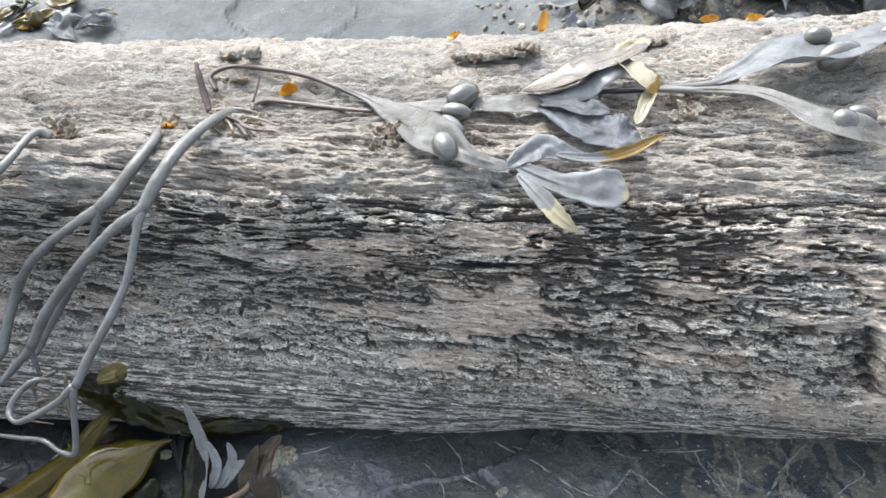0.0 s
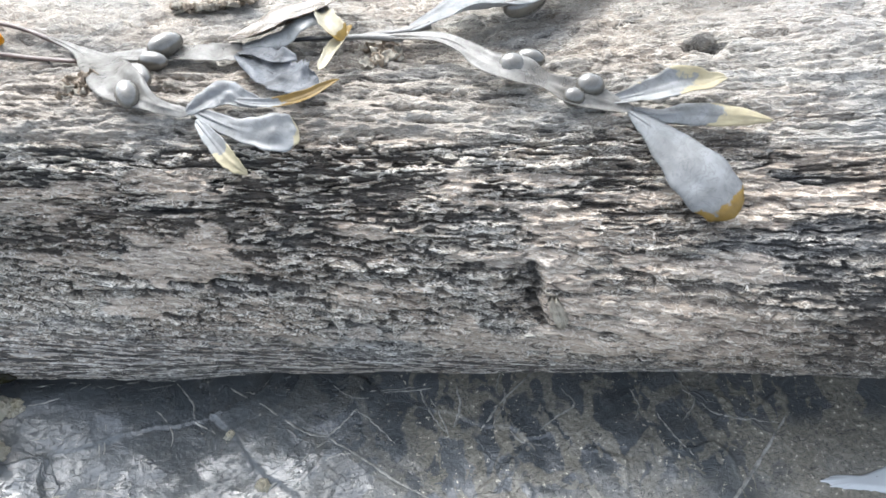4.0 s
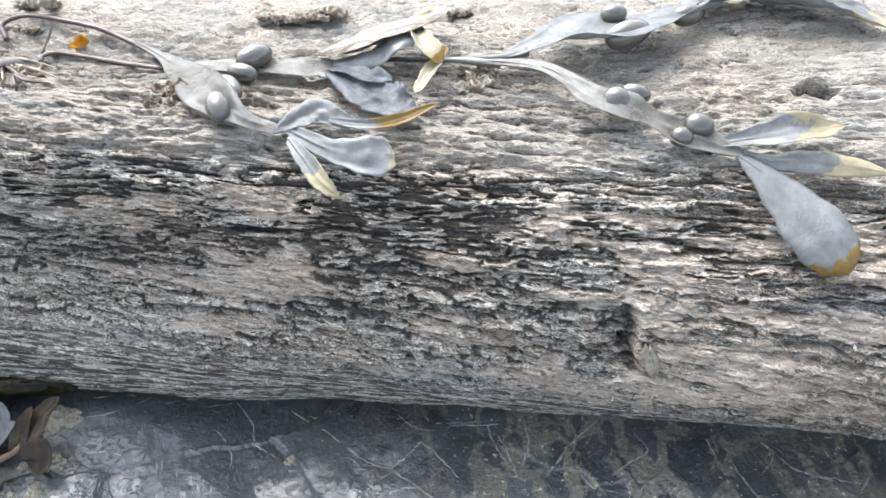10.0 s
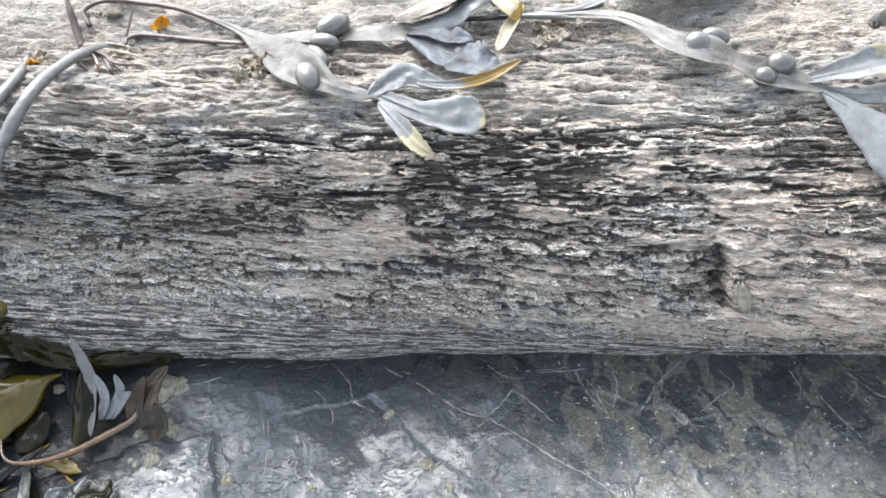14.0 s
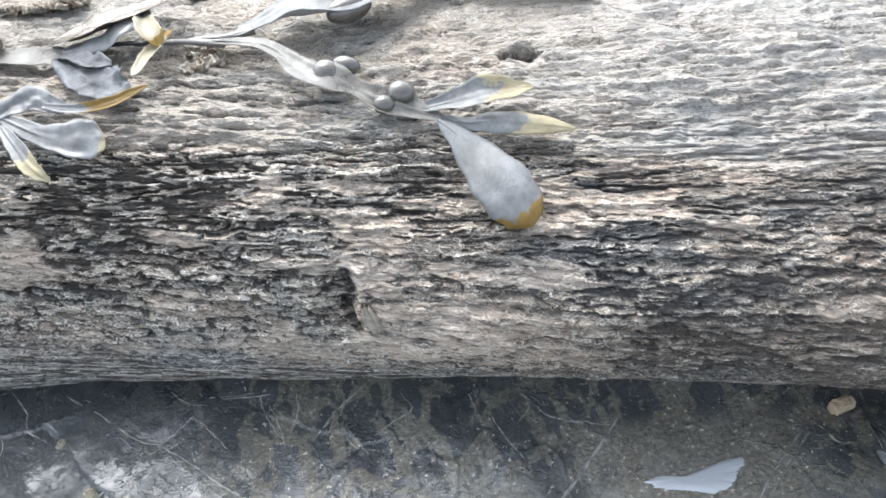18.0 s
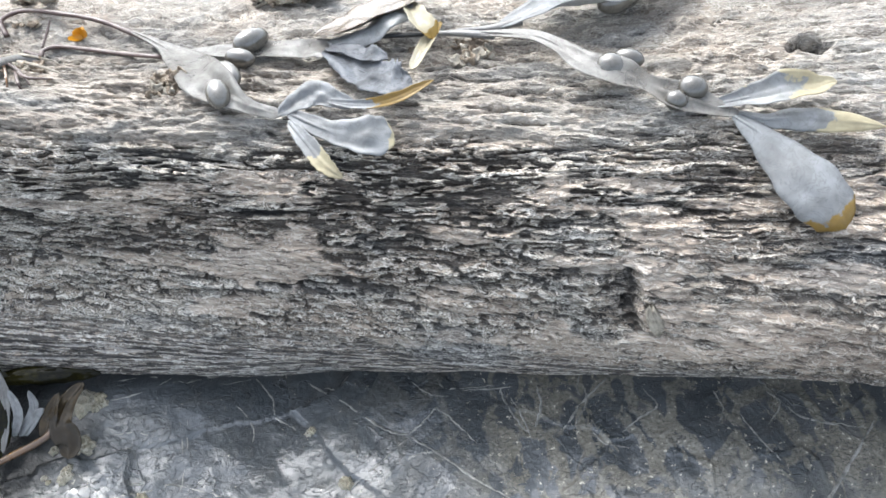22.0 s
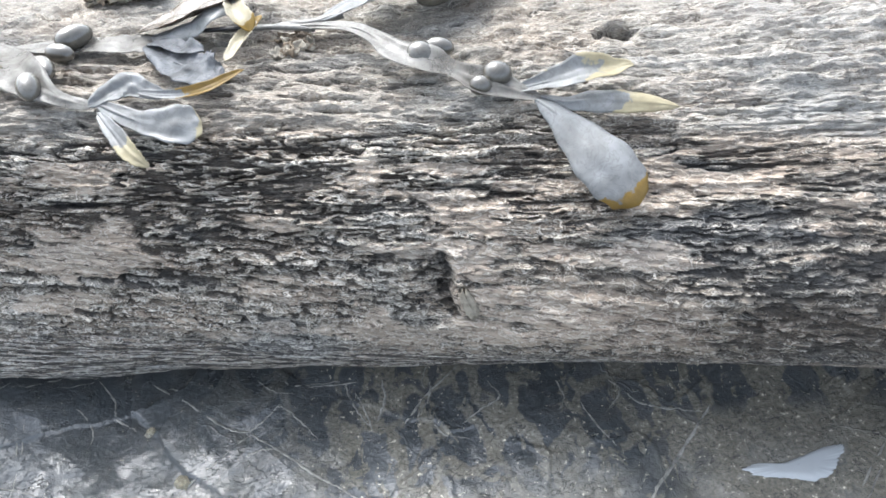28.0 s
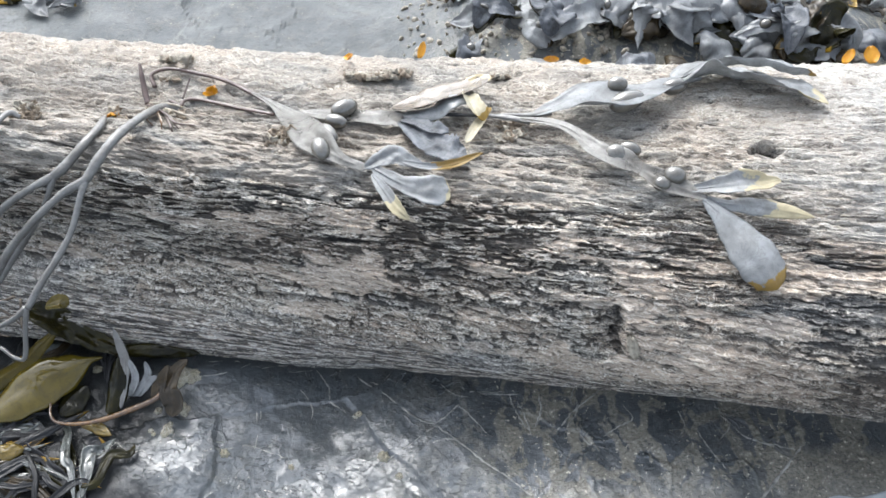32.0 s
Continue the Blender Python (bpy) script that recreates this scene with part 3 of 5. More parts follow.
def build_ground():
    far = np.array([0.2, 0.5, 1.2, 3, 8, 25, 90, 400])
    xs = np.concatenate([-0.75 - far[::-1], np.arange(-0.75, -0.45, 0.005), np.arange(-0.45, 0.47, 0.0010), np.arange(0.47, 0.85, 0.005), 0.85 + far])
    ys = np.concatenate([-0.5 - far[::-1], np.arange(-0.5, -0.31, 0.005), np.arange(-0.31, -0.09, 0.0010), np.arange(-0.09, 1.0, 0.006), 1.0 + far])
    X, Y = np.meshgrid(xs, ys, indexing="ij")
    dry, h, vein, silt, mud, heap_shade = rock_height(X, Y)
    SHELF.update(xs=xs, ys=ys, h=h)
    ground = new("ground", grid_mesh("ground", np.stack([X, Y, h], -1), ROCK, (("vein", vein), ("silt", silt), ("mud", mud), ("dry", dry), ("heap_shade", heap_shade))))
    tagged(ground, "wet dark grey slate shelf with thin plates and pale veins", "rock", kind="structure")


KNOT, NOTCH = (0.1525, -3.3), (0.0692, 71.2)


def RISE(x, y):
    """Broad swells of the shelf."""
    left = 0.014 * step(-0.10, -0.22, x) * step(0.3, 0.1, np.abs(y + 0.1))
    return left + 0.07 * np.exp(-(((x - 0.15) / 0.20) ** 4) - ((y - 0.19) / 0.10) ** 4)


build_ground()
build_log()

# ---- seaweed, shell and stone materials ----
def weed_material(name, body, dark, tipcol, rough=0.3, thin=0.25, mottling=0.5, coat=0.4, crease=0.0018, film=1.5, clear=0.0, gloss=0.35, sleek=0.10):
    m = Mat(name)
    a = m.noise(60, 4, 0.6, (1, 1, 1), 0.5)
    b = m.noise(420, 4, 0.6)
    col = m.mix(m.math("MULTIPLY", m.ramp(a, [(0.42, 0.0), (0.66, 1.0)]), mottling), body, dark)
    col = m.mix(m.math("MULTIPLY", m.ramp(b, [(0.52, 0.0), (0.66, 1.0)]), 0.16), col, dark)
    wrinkle = m.math("ABSOLUTE", m.math("SUBTRACT", m.noise(120, 4, 0.55, (1, 1, 1), 1.4), 0.5))
    col = m.mix(m.math("MULTIPLY", m.ramp(wrinkle, [(0.0, 1.0), (0.03, 0.0)]), mottling * 0.7), col, dark)
    edge = m.math("MULTIPLY", m.ramp(m.math("ADD", m.attr("tip"), m.math("MULTIPLY", m.math("SUBTRACT", m.noise(110, 4, 0.6), 0.5), 1.5)), [(0.38, 0.0), (0.47, 1.0)]), 0.92)
    col = m.mix(edge, col, m.mix(b, tipcol, tuple(c * 0.6 for c in tipcol)))
    m.set(base_color=col, roughness=m.ramp(a, [(0.3, max(0.08, rough - 0.12)), (0.7, rough + 0.12)]))
    m.b.inputs["Coat Weight"].default_value, m.b.inputs["Coat Roughness"].default_value = coat, sleek
    m.b.inputs["Coat IOR"].default_value = film
    m.b.inputs["Specular IOR Level"].default_value = gloss
    m.bump(m.math("ADD", m.math("MULTIPLY", a, 0.7), m.math("MULTIPLY", b, 0.3)), 0.7, crease)
    if clear:
        # wet tissue that lets some of the ground show through, more so in worn patches
        see = m.t.nodes.new("ShaderNodeBsdfTransparent")
        worn = m.math("MULTIPLY", m.ramp(m.noise(85, 4, 0.6, (1, 1, 1), 0.6), [(0.40, 0.25), (0.66, 1.0)]), clear)
    if thin:
        tr = m.t.nodes.new("ShaderNodeBsdfTranslucent")
        m.put(tr.inputs["Color"], col)
        mx = m.t.nodes.new("ShaderNodeMixShader")
        mx.inputs[0].default_value = thin
        m.t.links.new(m.b.outputs[0], mx.inputs[1])
        m.t.links.new(tr.outputs[0], mx.inputs[2])
        if clear:
            mz = m.t.nodes.new("ShaderNodeMixShader")
            m.put(mz.inputs[0], worn)
            m.t.links.new(mx.outputs[0], mz.inputs[1])
            m.t.links.new(see.outputs[0], mz.inputs[2])
            mx = mz
        m.t.links.new(mx.outputs[0], m.t.nodes["Material Output"].inputs["Surface"])
    return m.m


OCHRE = (0.29, 0.175, 0.018)
# pale grey bodies paint the sky's sheen onto olive-brown blades
SKYGREY = weed_material("sky_grey_wrack", (0.255, 0.262, 0.266), (0.12, 0.12, 0.117), OCHRE, 0.42, 0.30, 0.65, 0.25, 0.0012, 1.5, 0.24, 0.45, 0.2)
SKYGREYC = weed_material("cream_tipped_wrack", (0.27, 0.275, 0.275), (0.13, 0.127, 0.12), (0.52, 0.45, 0.28), 0.42, 0.30, 0.6, 0.28, 0.0012, 1.5, 0.20, 0.45, 0.18)
FILM = weed_material("tan_grey_wrack", (0.25, 0.24, 0.22), (0.125, 0.115, 0.10), OCHRE, 0.45, 0.30, 0.75, 0.25, 0.0014, 1.5, 0.42, 0.4, 0.22)
INDIGO = weed_material("blue_grey_wrack", (0.15, 0.158, 0.172), (0.05, 0.052, 0.056), (0.42, 0.36, 0.20), 0.5, 0.2, 0.9, 0.12, 0.0014, 1.5, 0.2, 0.2, 0.25)
FOLD = weed_material("folded_brown_wrack", (0.13, 0.10, 0.07), (0.06, 0.045, 0.034), (0.42, 0.34, 0.18), 0.25, 0.2, 0.7, 0.7, 0.0020)
CREAM = weed_material("cream_wrack", (0.42, 0.385, 0.29), (0.30, 0.25, 0.14), OCHRE, 0.4, 0.3, 0.5, 0.2, 0.0014, 1.5, 0.15)
OLIVE = weed_material("olive_wrack", (0.088, 0.064, 0.005), (0.034, 0.026, 0.003), OCHRE, 0.4, 0.04, 0.6, 0.8, 0.0004, 1.5, 0.0, 0.05, 0.05)
OLIVEM = weed_material("brown_olive_wrack", (0.062, 0.046, 0.006), (0.024, 0.018, 0.003), OCHRE, 0.4, 0.03, 0.6, 0.3, 0.0006, 1.45, 0.0, 0.05, 0.12)
OLIVED = weed_material("dark_olive_wrack", (0.020, 0.0175, 0.004), (0.004, 0.004, 0.003), OCHRE, 0.4, 0.02, 0.8, 0.45, 0.0060, 1.38, 0.0, 0.02, 0.03)
OLIVEY = weed_material("yellow_olive_wrack", (0.15, 0.10, 0.014), (0.06, 0.042, 0.01), OCHRE, 0.25, 0.12)
RUST = weed_material("rust_wrack", (0.125, 0.062, 0.018), (0.035, 0.02, 0.012), OCHRE, 0.3, 0.0, 0.9, 0.8)
# grey body colour paints a silver sheen on dark green blades
SHEENGREY = weed_material("sheen_grey_wrack", (0.115, 0.122, 0.112), (0.024, 0.026, 0.021), OCHRE, 0.3, 0.05, 0.9, 0.9, 0.003)
RUSTB = weed_material("brown_wrack", (0.045, 0.032, 0.016), (0.014, 0.011, 0.007), OCHRE, 0.4, 0.06, 0.8, 0.35, 0.003, 1.5, 0.0, 0.1, 0.15)
STIPE = weed_material("grey_stipe", (0.135, 0.132, 0.124), (0.07, 0.064, 0.058), OCHRE, 0.42, 0.0, 0.7, 0.25)
BROWN = weed_material("brown_stipe", (0.085, 0.058, 0.05), (0.04, 0.028, 0.025), OCHRE, 0.4, 0.0, 0.6, 0.2)
BLACK = weed_material("wet_black_stipe", (0.016, 0.016, 0.017), (0.007, 0.007, 0.007), OCHRE, 0.5, 0.0, 0.6, 0.25, 0.0018, 1.4, 0.0, 0.2, 0.2)
BLADDER = weed_material("grey_bladder", (0.085, 0.078, 0.064), (0.04, 0.035, 0.028), OCHRE, 0.25, 0.0, 0.6, 1.0, 0.0003, 1.7, 0.0, 0.15, 0.05)
YELLOW = weed_material("yellow_shred", (0.55, 0.27, 0.012), (0.36, 0.14, 0.01), OCHRE, 0.35, 0.25)
HUSK = weed_material("dried_husk", (0.22, 0.175, 0.125), (0.09, 0.065, 0.045), OCHRE, 0.6, 0.0, 0.9, 0.0)
CRUST = weed_material("dried_crust", (0.34, 0.31, 0.25), (0.13, 0.105, 0.078), OCHRE, 0.6, 0.0, 0.9, 0.0)


def shell_material():
    m = Mat("barnacle_shell")
    a = m.noise(900, 3)
    col = m.mix(m.random(), (0.42, 0.385, 0.28), (0.52, 0.495, 0.42))
    m.set(base_color=m.mix(m.ramp(a, [(0.42, 0.0), (0.60, 0.85)]), col, (0.12, 0.092, 0.05)), roughness=0.5)
    m.bump(a, 0.5, 0.0006)
    return m.m


def stone_material():
    m = Mat("tan_stone")
    a, b = m.noise(120, 5), m.noise(700, 3)
    m.set(base_color=m.mix(a, (0.44, 0.32, 0.20), (0.58, 0.47, 0.33)), roughness=0.5)
    m.bump(b, 0.5, 0.0008)
    return m.m


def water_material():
    m = Mat("sky_pale_water")
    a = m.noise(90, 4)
    # the pale base colour paints in the sky's reflection
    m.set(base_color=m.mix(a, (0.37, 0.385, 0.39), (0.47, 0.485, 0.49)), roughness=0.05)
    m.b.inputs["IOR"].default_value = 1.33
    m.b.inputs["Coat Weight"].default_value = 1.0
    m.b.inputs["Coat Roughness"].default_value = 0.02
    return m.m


def vein_material():
    m = Mat("pale_vein")
    a, b = m.noise(160, 4), m.noise(900, 4)
    a = m.ramp(a, [(0.35, 0.0), (0.62, 1.0)])
    col = m.mix(a, (0.10, 0.097, 0.085), (0.34, 0.328, 0.29))
    m.set(base_color=m.mix(m.ramp(b, [(0.5, 0.0), (0.7, 0.6)]), col, (0.08, 0.08, 0.075)), roughness=0.3)
    m.bump(b, 0.6, 0.0008)
    return m.m


VEIN = vein_material()
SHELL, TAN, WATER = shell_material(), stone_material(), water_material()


# ---- seaweed builder ----
def spline(pts, per=6):
    """Catmull-Rom through rows of numbers."""
    p = np.asarray(pts, float)
    p = np.vstack([2 * p[0] - p[1], p, 2 * p[-1] - p[-2]])
    rows = []
    for i in range(1, len(p) - 2):
        for t in np.linspace(0, 1, per, endpoint=False):
            a, b, c, d = p[i - 1:i + 3]
            rows.append(0.5 * (2 * b + (c - a) * t + (2 * a - 5 * b + 4 * c - d) * t**2 + (3 * b - a - 3 * c + d) * t**3))
    rows.append(p[-2])
    return np.array(rows)


def frames_along(path, up):
    tan = np.gradient(path, axis=0)
    tan /= np.linalg.norm(tan, axis=1, keepdims=True) + 1e-12
    side = np.cross(tan, up)
    side /= np.linalg.norm(side, axis=1, keepdims=True) + 1e-12
    return tan, side, np.cross(side, tan)


class Plant:
    """One seaweed: an empty at its foot, with stalks, blades and bladders as parts."""

    def __init__(self, name, label, base, on_trunk, category, group=""):
        self.trunk = on_trunk
        self.base = np.array(on_log(base[0], base[1], base[2] / 1000) if on_trunk else base, float)
        self.ob = new(name)
        self.ob.empty_display_size = 0.01
        self.ob.location = self.base
        self.last = self.ob
        tagged(self.ob, label, category, group)

    def places(self, pts):
        if not self.trunk:
            p = np.array(pts, float)
            f = np.linspace(0, 1, len(p))[:, None]
            return p, (1 - f) * self.facing[0] + f * self.facing[1]
        p = np.array([on_log(x, d, h / 1000) for x, d, h in pts])
        q = np.array([on_log(x, d, h / 1000 + 0.01) for x, d, h in pts])
        return p, (q - p) / 0.01

    def add(self, name, co, material, parent, tip, label=""):
        ob = new(name, grid_mesh(name, co, material, (("tip", tip),), closed=True))
        ob.parent = parent
        if label:
            tagged(ob, label)
        return ob

    def stalk(self, pts, widths, mat=None, seed=0):
        p, up = self.places(pts)
        s = spline(np.hstack([p, up, np.array(widths)[:, None] / 1000]), 7)
        path, up, w = s[:, :3], s[:, 3:6], np.maximum(s[:, 6], 0.0006)
        n = len(path)
        w = w * (1 + 0.05 * np.sin(np.arange(n) * 0.7 + len(pts)) + 0.03 * np.sin(np.arange(n) * 2.3))
        path = np.vstack([path[:1], path, path[-1:]])
        up = np.vstack([up[:1], up, up[-1:]])
        w = np.concatenate([[1e-5], w, [1e-5]])
        tan, side, up = frames_along(path[1:-1], up[1:-1])
        side, up = (np.vstack([q[:1], q, q[-1:]]) for q in (side, up))
        a = np.linspace(0, 2 * math.pi, 11)[:-1]
        co = path[:, None] + 0.5 * w[:, None, None] * (side[:, None] * np.cos(a)[None, :, None] + 0.78 * up[:, None] * np.sin(a)[None, :, None])
        ob = self.add("stalk", co - self.base, mat or self.stem, self.ob, np.zeros(co.shape[:2]))
        return ob

    stem = STIPE
    facing = (np.array((0.0, -0.35, 0.94)), np.array((0.0, -0.35, 0.94)))

    def blade(self, pts, widths, cup=0.1, seed=0, tip=0.8, ragged=0.0, mat=None, name="blade", label="", rib_part=True, crumple=0.16):
        p, up = self.places(pts)
        s = spline(np.hstack([p, up, np.array(widths)[:, None] / 1000 * 1.12]), 8)
        path, up, w = s[:, :3], s[:, 3:6], np.maximum(s[:, 6], 0.0007)
        n, rng = len(path), np.random.default_rng(seed + 100)
        ends = np.clip(np.minimum(np.arange(n), np.arange(n)[::-1]) / (n * 0.10), 0, 1)
        w = w * np.maximum(0.06, np.sqrt(1 - (1 - ends) ** 2))
        tan, side, up = frames_along(path, up)
        al = np.linspace(0, 1, n)
        cols = np.linspace(-1, 1, 13)
        k1, k2, ph = rng.uniform(1.5, 3.5), rng.uniform(3, 7), rng.uniform(0, 6, 4)
        left = w * (1 + 0.05 * np.sin(al * 9 + ph[0]) + 0.04 * np.sin(al * 31 + ph[1]))
        right = w * (1 + 0.05 * np.sin(al * 8 + ph[2]) + 0.04 * np.sin(al * 35 + ph[3]))
        if ragged:
            left, right = left * (1 - ragged * rng.random(n) * al), right * (1 - ragged * rng.random(n) * al)
        half = 0.5 * np.where(cols[None] < 0, left[:, None], right[:, None])
        out = half * cols[None]
        lift = cup * half * cols[None] ** 2 + 0.05 * w[:, None] * np.sin(k2 * al[:, None] * 2 + ph[1]) * np.abs(cols[None])
        lift = lift + 0.010 * w[:, None] * np.sin(k1 * 2 * cols[None] + 9 * al[:, None] + ph[2])
        lift = lift + crumple * w[:, None] * (fbm(al[:, None] * 7 + seed * 3.7, cols[None] * 1.6 + 5, seed + 90, 3) - 0.5)
        rib = 0.0005 * np.exp(-(cols[None] / 0.11) ** 2) * np.sin(math.pi * np.clip(al, 0, 1))[:, None] ** 0.5
        thick = 0.0004 * (1 - 0.7 * cols[None] ** 4) + 0 * al[:, None]
        top = path[:, None] + side[:, None] * out[..., None] + up[:, None] * (lift + rib + thick)[..., None]
        low = path[:, None] + side[:, None] * out[..., None] + up[:, None] * (lift - rib * 0.6 - thick)[..., None]
        co = np.concatenate([top, low[:, ::-1]], 1)
        rim = np.concatenate([cols, cols[::-1]]) ** 2
        t = step(tip - 0.16, tip + 0.24, al)[:, None] * (0.75 + 0.45 * rim[None]) + 0.12 * (rim[None] > 0.6) * (tip < 1)
        self.last = self.add(name, co - self.base, mat or SKYGREY, self.ob, t, label)
        if w.max() > 0.008 and rib_part:
            self.midrib(path + up * (lift[:, 6] + 0.0004)[:, None], up, side, mat or SKYGREY)
        return self.last

    def midrib(self, path, up, side, mat):
        n = len(path)
        lo, hi = 1, int(n * 0.86)
        path, up, side = path[lo:hi], up[lo:hi], side[lo:hi]
        w = 0.0008 * np.linspace(1.0, 0.2, hi - lo)
        a = np.linspace(0, 2 * math.pi, 8)[:-1]
        co = path[:, None] + w[:, None, None] * (side[:, None] * np.cos(a)[None, :, None] + 0.6 * up[:, None] * np.sin(a)[None, :, None])
        self.add("midrib", co - self.base, mat, self.last, np.zeros(co.shape[:2]))

    def curl(self, pts, widths, cup=0.4, seed=0):
        return self.blade(pts, widths, cup, seed, 0.75, 0, CREAM, "curled_tip", "cream-coloured curled blade tip", False)

    def bladder(self, pts, widths):
        p, up = self.places(pts)
        mid, ax, w = p.mean(0) - 0.0016 * up.mean(0), p[1] - p[0], widths[0] / 1000 * 1.12
        length = np.linalg.norm(ax)
        ax = ax / length
        n = up.mean(0)
        sd = np.cross(ax, n)
        sd /= np.linalg.norm(sd)
        n = np.cross(sd, ax)
        u, v = np.linspace(0, math.pi, 13), np.linspace(0, 2 * math.pi, 19)[:-1]
        U, V = np.meshgrid(u, v, indexing="ij")
        rr = np.maximum(np.sin(U), 0.02) ** 0.9 * (1 + 0.06 * np.cos(U))
        co = mid + (-0.50 * length * np.cos(U))[..., None] * ax + 0.5 * w * (rr * np.cos(V))[..., None] * sd + 0.5 * w * (rr * np.sin(V))[..., None] * n
        self.add("bladder", co - self.base, BLADDER, self.last, np.zeros(U.shape), "smooth round air bladder")


# ---- the plants: (place along the log, degrees round it, lift in mm) or metres; widths in mm ----
wrack = Plant("bladder_wrack", "bladder wrack with round bladders on the log, sky sheen painted grey", (-0.15, 0, 3), True, "seaweed", "")
wrack.stem = BROWN
wrack.stalk([(-0.2157, -25.3, 1), (-0.219, -30, 3), (-0.2075, -31.2, 6), (-0.1872, -29.6, 6), (-0.1713, -27.9, 5), (-0.1575, -24.5, 4), (-0.1378, -15.9, 4)], [2.6, 2.9, 2.9, 3.2, 3.1, 3.3, 3.2])
wrack.stalk([(-0.2047, -17.9, 1), (-0.1957, -13.5, 2), (-0.1949, -15.7, 3), (-0.1884, -18.1, 3), (-0.1725, -15.9, 3), (-0.1567, -12.7, 3), (-0.1356, -8.9, 3)], [2.3, 2.5, 2.5, 2.8, 2.7, 2.7, 2.4])
wrack.stalk([(-0.1923, -24.8, 9), (-0.1938, -22.1, 6), (-0.1956, -17.5, 3)], [1.1, 1.4, 1.4])
wrack.blade([(-0.1539, -22.8, 5), (-0.137, -14.8, 5), (-0.1213, 0.1, 5), (-0.1094, 12, 5), (-0.0993, 17.8, 5), (-0.0897, 21.9, 5), (-0.0818, 23.4, 4), (-0.0739, 24.8, 4)], [3.2, 5.6, 15, 18.5, 14.5, 7.0, 5.0, 5.0], cup=0.16, seed=1, tip=2, crumple=0.25, mat=FILM)
wrack.bladder([(-0.1036, 14.6, 8), (-0.0984, 23.1, 8)], [9.6, 9.6])
wrack.bladder([(-0.1032, 5.2, 8), (-0.0936, 14, 8)], [8.4, 8.4])
wrack.blade([(-0.1249, -11, 4), (-0.105, -8.4, 5), (-0.087, -9, 5), (-0.0719, -7.3, 5), (-0.0594, -7.9, 5), (-0.0503, -2.3, 5)], [3.4, 8.5, 12.5, 12.4, 13.1, 11.0], cup=0.2, seed=2, tip=2, crumple=0.3, mat=FILM)
wrack.bladder([(-0.099, -5.9, 10), (-0.0854, -15.5, 10)], [10.4, 10.4])
wrack.bladder([(-0.1027, -2.5, 8), (-0.089, 0.4, 8)], [8.2, 8.2])
wrack.blade([(-0.0637, -16.1, 6), (-0.0457, -15.1, 10), (-0.0295, -18.2, 14), (-0.0132, -22.6, 16), (-0.0042, -28.1, 16)], [8.3, 19.2, 20.0, 16.9, 6.3], cup=0.3, seed=3, mat=FOLD, tip=0.85)
wrack.blade([(-0.0567, -11.5, 6), (-0.0403, -10.7, 11), (-0.0269, -13.8, 16), (-0.0161, -17.5, 17)], [7.7, 15.2, 14.3, 6.9], cup=-0.3, seed=4, mat=SKYGREYC, tip=2)
wrack.stalk([(-0.0552, -9.9, 6), (-0.0404, -8.9, 9), (-0.0245, -9.1, 10), (-0.0092, -8.7, 10)], [1.6, 2.2, 2.6, 1.8], mat=BLACK)
wrack.curl([(-0.0192, -23.5, 13), (-0.0157, -11.6, 18), (-0.0114, -5.3, 17), (-0.0075, -2.4, 13)], [3.4, 8.0, 9.0, 5.0], cup=0.6, seed=5)
wrack.blade([(-0.0568, -8.2, 5), (-0.0485, 1.3, 6), (-0.0394, 8.7, 6), (-0.03, 12.4, 6), (-0.0227, 13.9, 7), (-0.0181, 12.9, 8)], [9.0, 12.0, 16.6, 20.0, 18.5, 8.2], cup=0.25, seed=6, mat=INDIGO, tip=2, ragged=0.4, crumple=0.3)
wrack.blade([(-0.0568, -8.2, 5), (-0.0462, -2.3, 8), (-0.0372, 2.0, 9), (-0.0282, 4.4, 9)], [6.0, 9.0, 11.0, 5.0], cup=0.3, seed=66, mat=INDIGO, tip=2, ragged=0.4, crumple=0.4)
wrack.curl([(-0.0182, 9.3, 8), (-0.013, 2.5, 11), (-0.0083, -4.4, 13), (-0.0036, -10.9, 14)], [3.6, 5.5, 4.6, 2.6], cup=0.4, seed=7)
wrack.blade([(-0.0751, 24.8, 4), (-0.0678, 21.2, 5), (-0.0595, 18.6, 6), (-0.0508, 20.4, 6), (-0.0421, 21.8, 6)], [4.2, 7.8, 11.0, 7.6, 4.4], cup=0.2, seed=67, tip=2, crumple=0.4)
wrack.blade([(-0.0716, 23.9, 4), (-0.0619, 27.1, 5), (-0.0523, 29.6, 6), (-0.0438, 30.4, 7), (-0.0353, 30.8, 8), (-0.0294, 30.5, 8), (-0.0267, 30.1, 7)], [4.4, 6.5, 9.2, 12.7, 15.0, 11.6, 5.0], cup=0.12, seed=8, mat=SKYGREYC, tip=0.88)
wrack.blade([(-0.0542, 20.8, 6), (-0.0445, 22.2, 7), (-0.0347, 22.3, 8), (-0.0258, 21, 9), (-0.0172, 18.5, 10), (-0.0086, 15.7, 12)], [2.6, 3.4, 4.0, 4.8, 3.8, 1.3], cup=0.7, seed=9, tip=0.35)
wrack.blade([(-0.0708, 26.4, 4), (-0.0658, 30.7, 6), (-0.0609, 34.4, 8), (-0.0565, 37.5, 10), (-0.052, 39.8, 11), (-0.0486, 41.2, 10)], [2.4, 5.7, 7.3, 7.4, 5.2, 1.8], cup=0.35, seed=10, mat=SKYGREYC, tip=0.45, ragged=0.3)
wrack.stalk([(-0.2167, -13.6, 1), (-0.2199, -19.5, 6), (-0.222, -22.8, 11), (-0.2238, -25.8, 15)], [3.7, 3.7, 3.2, 1.7], mat=BROWN)
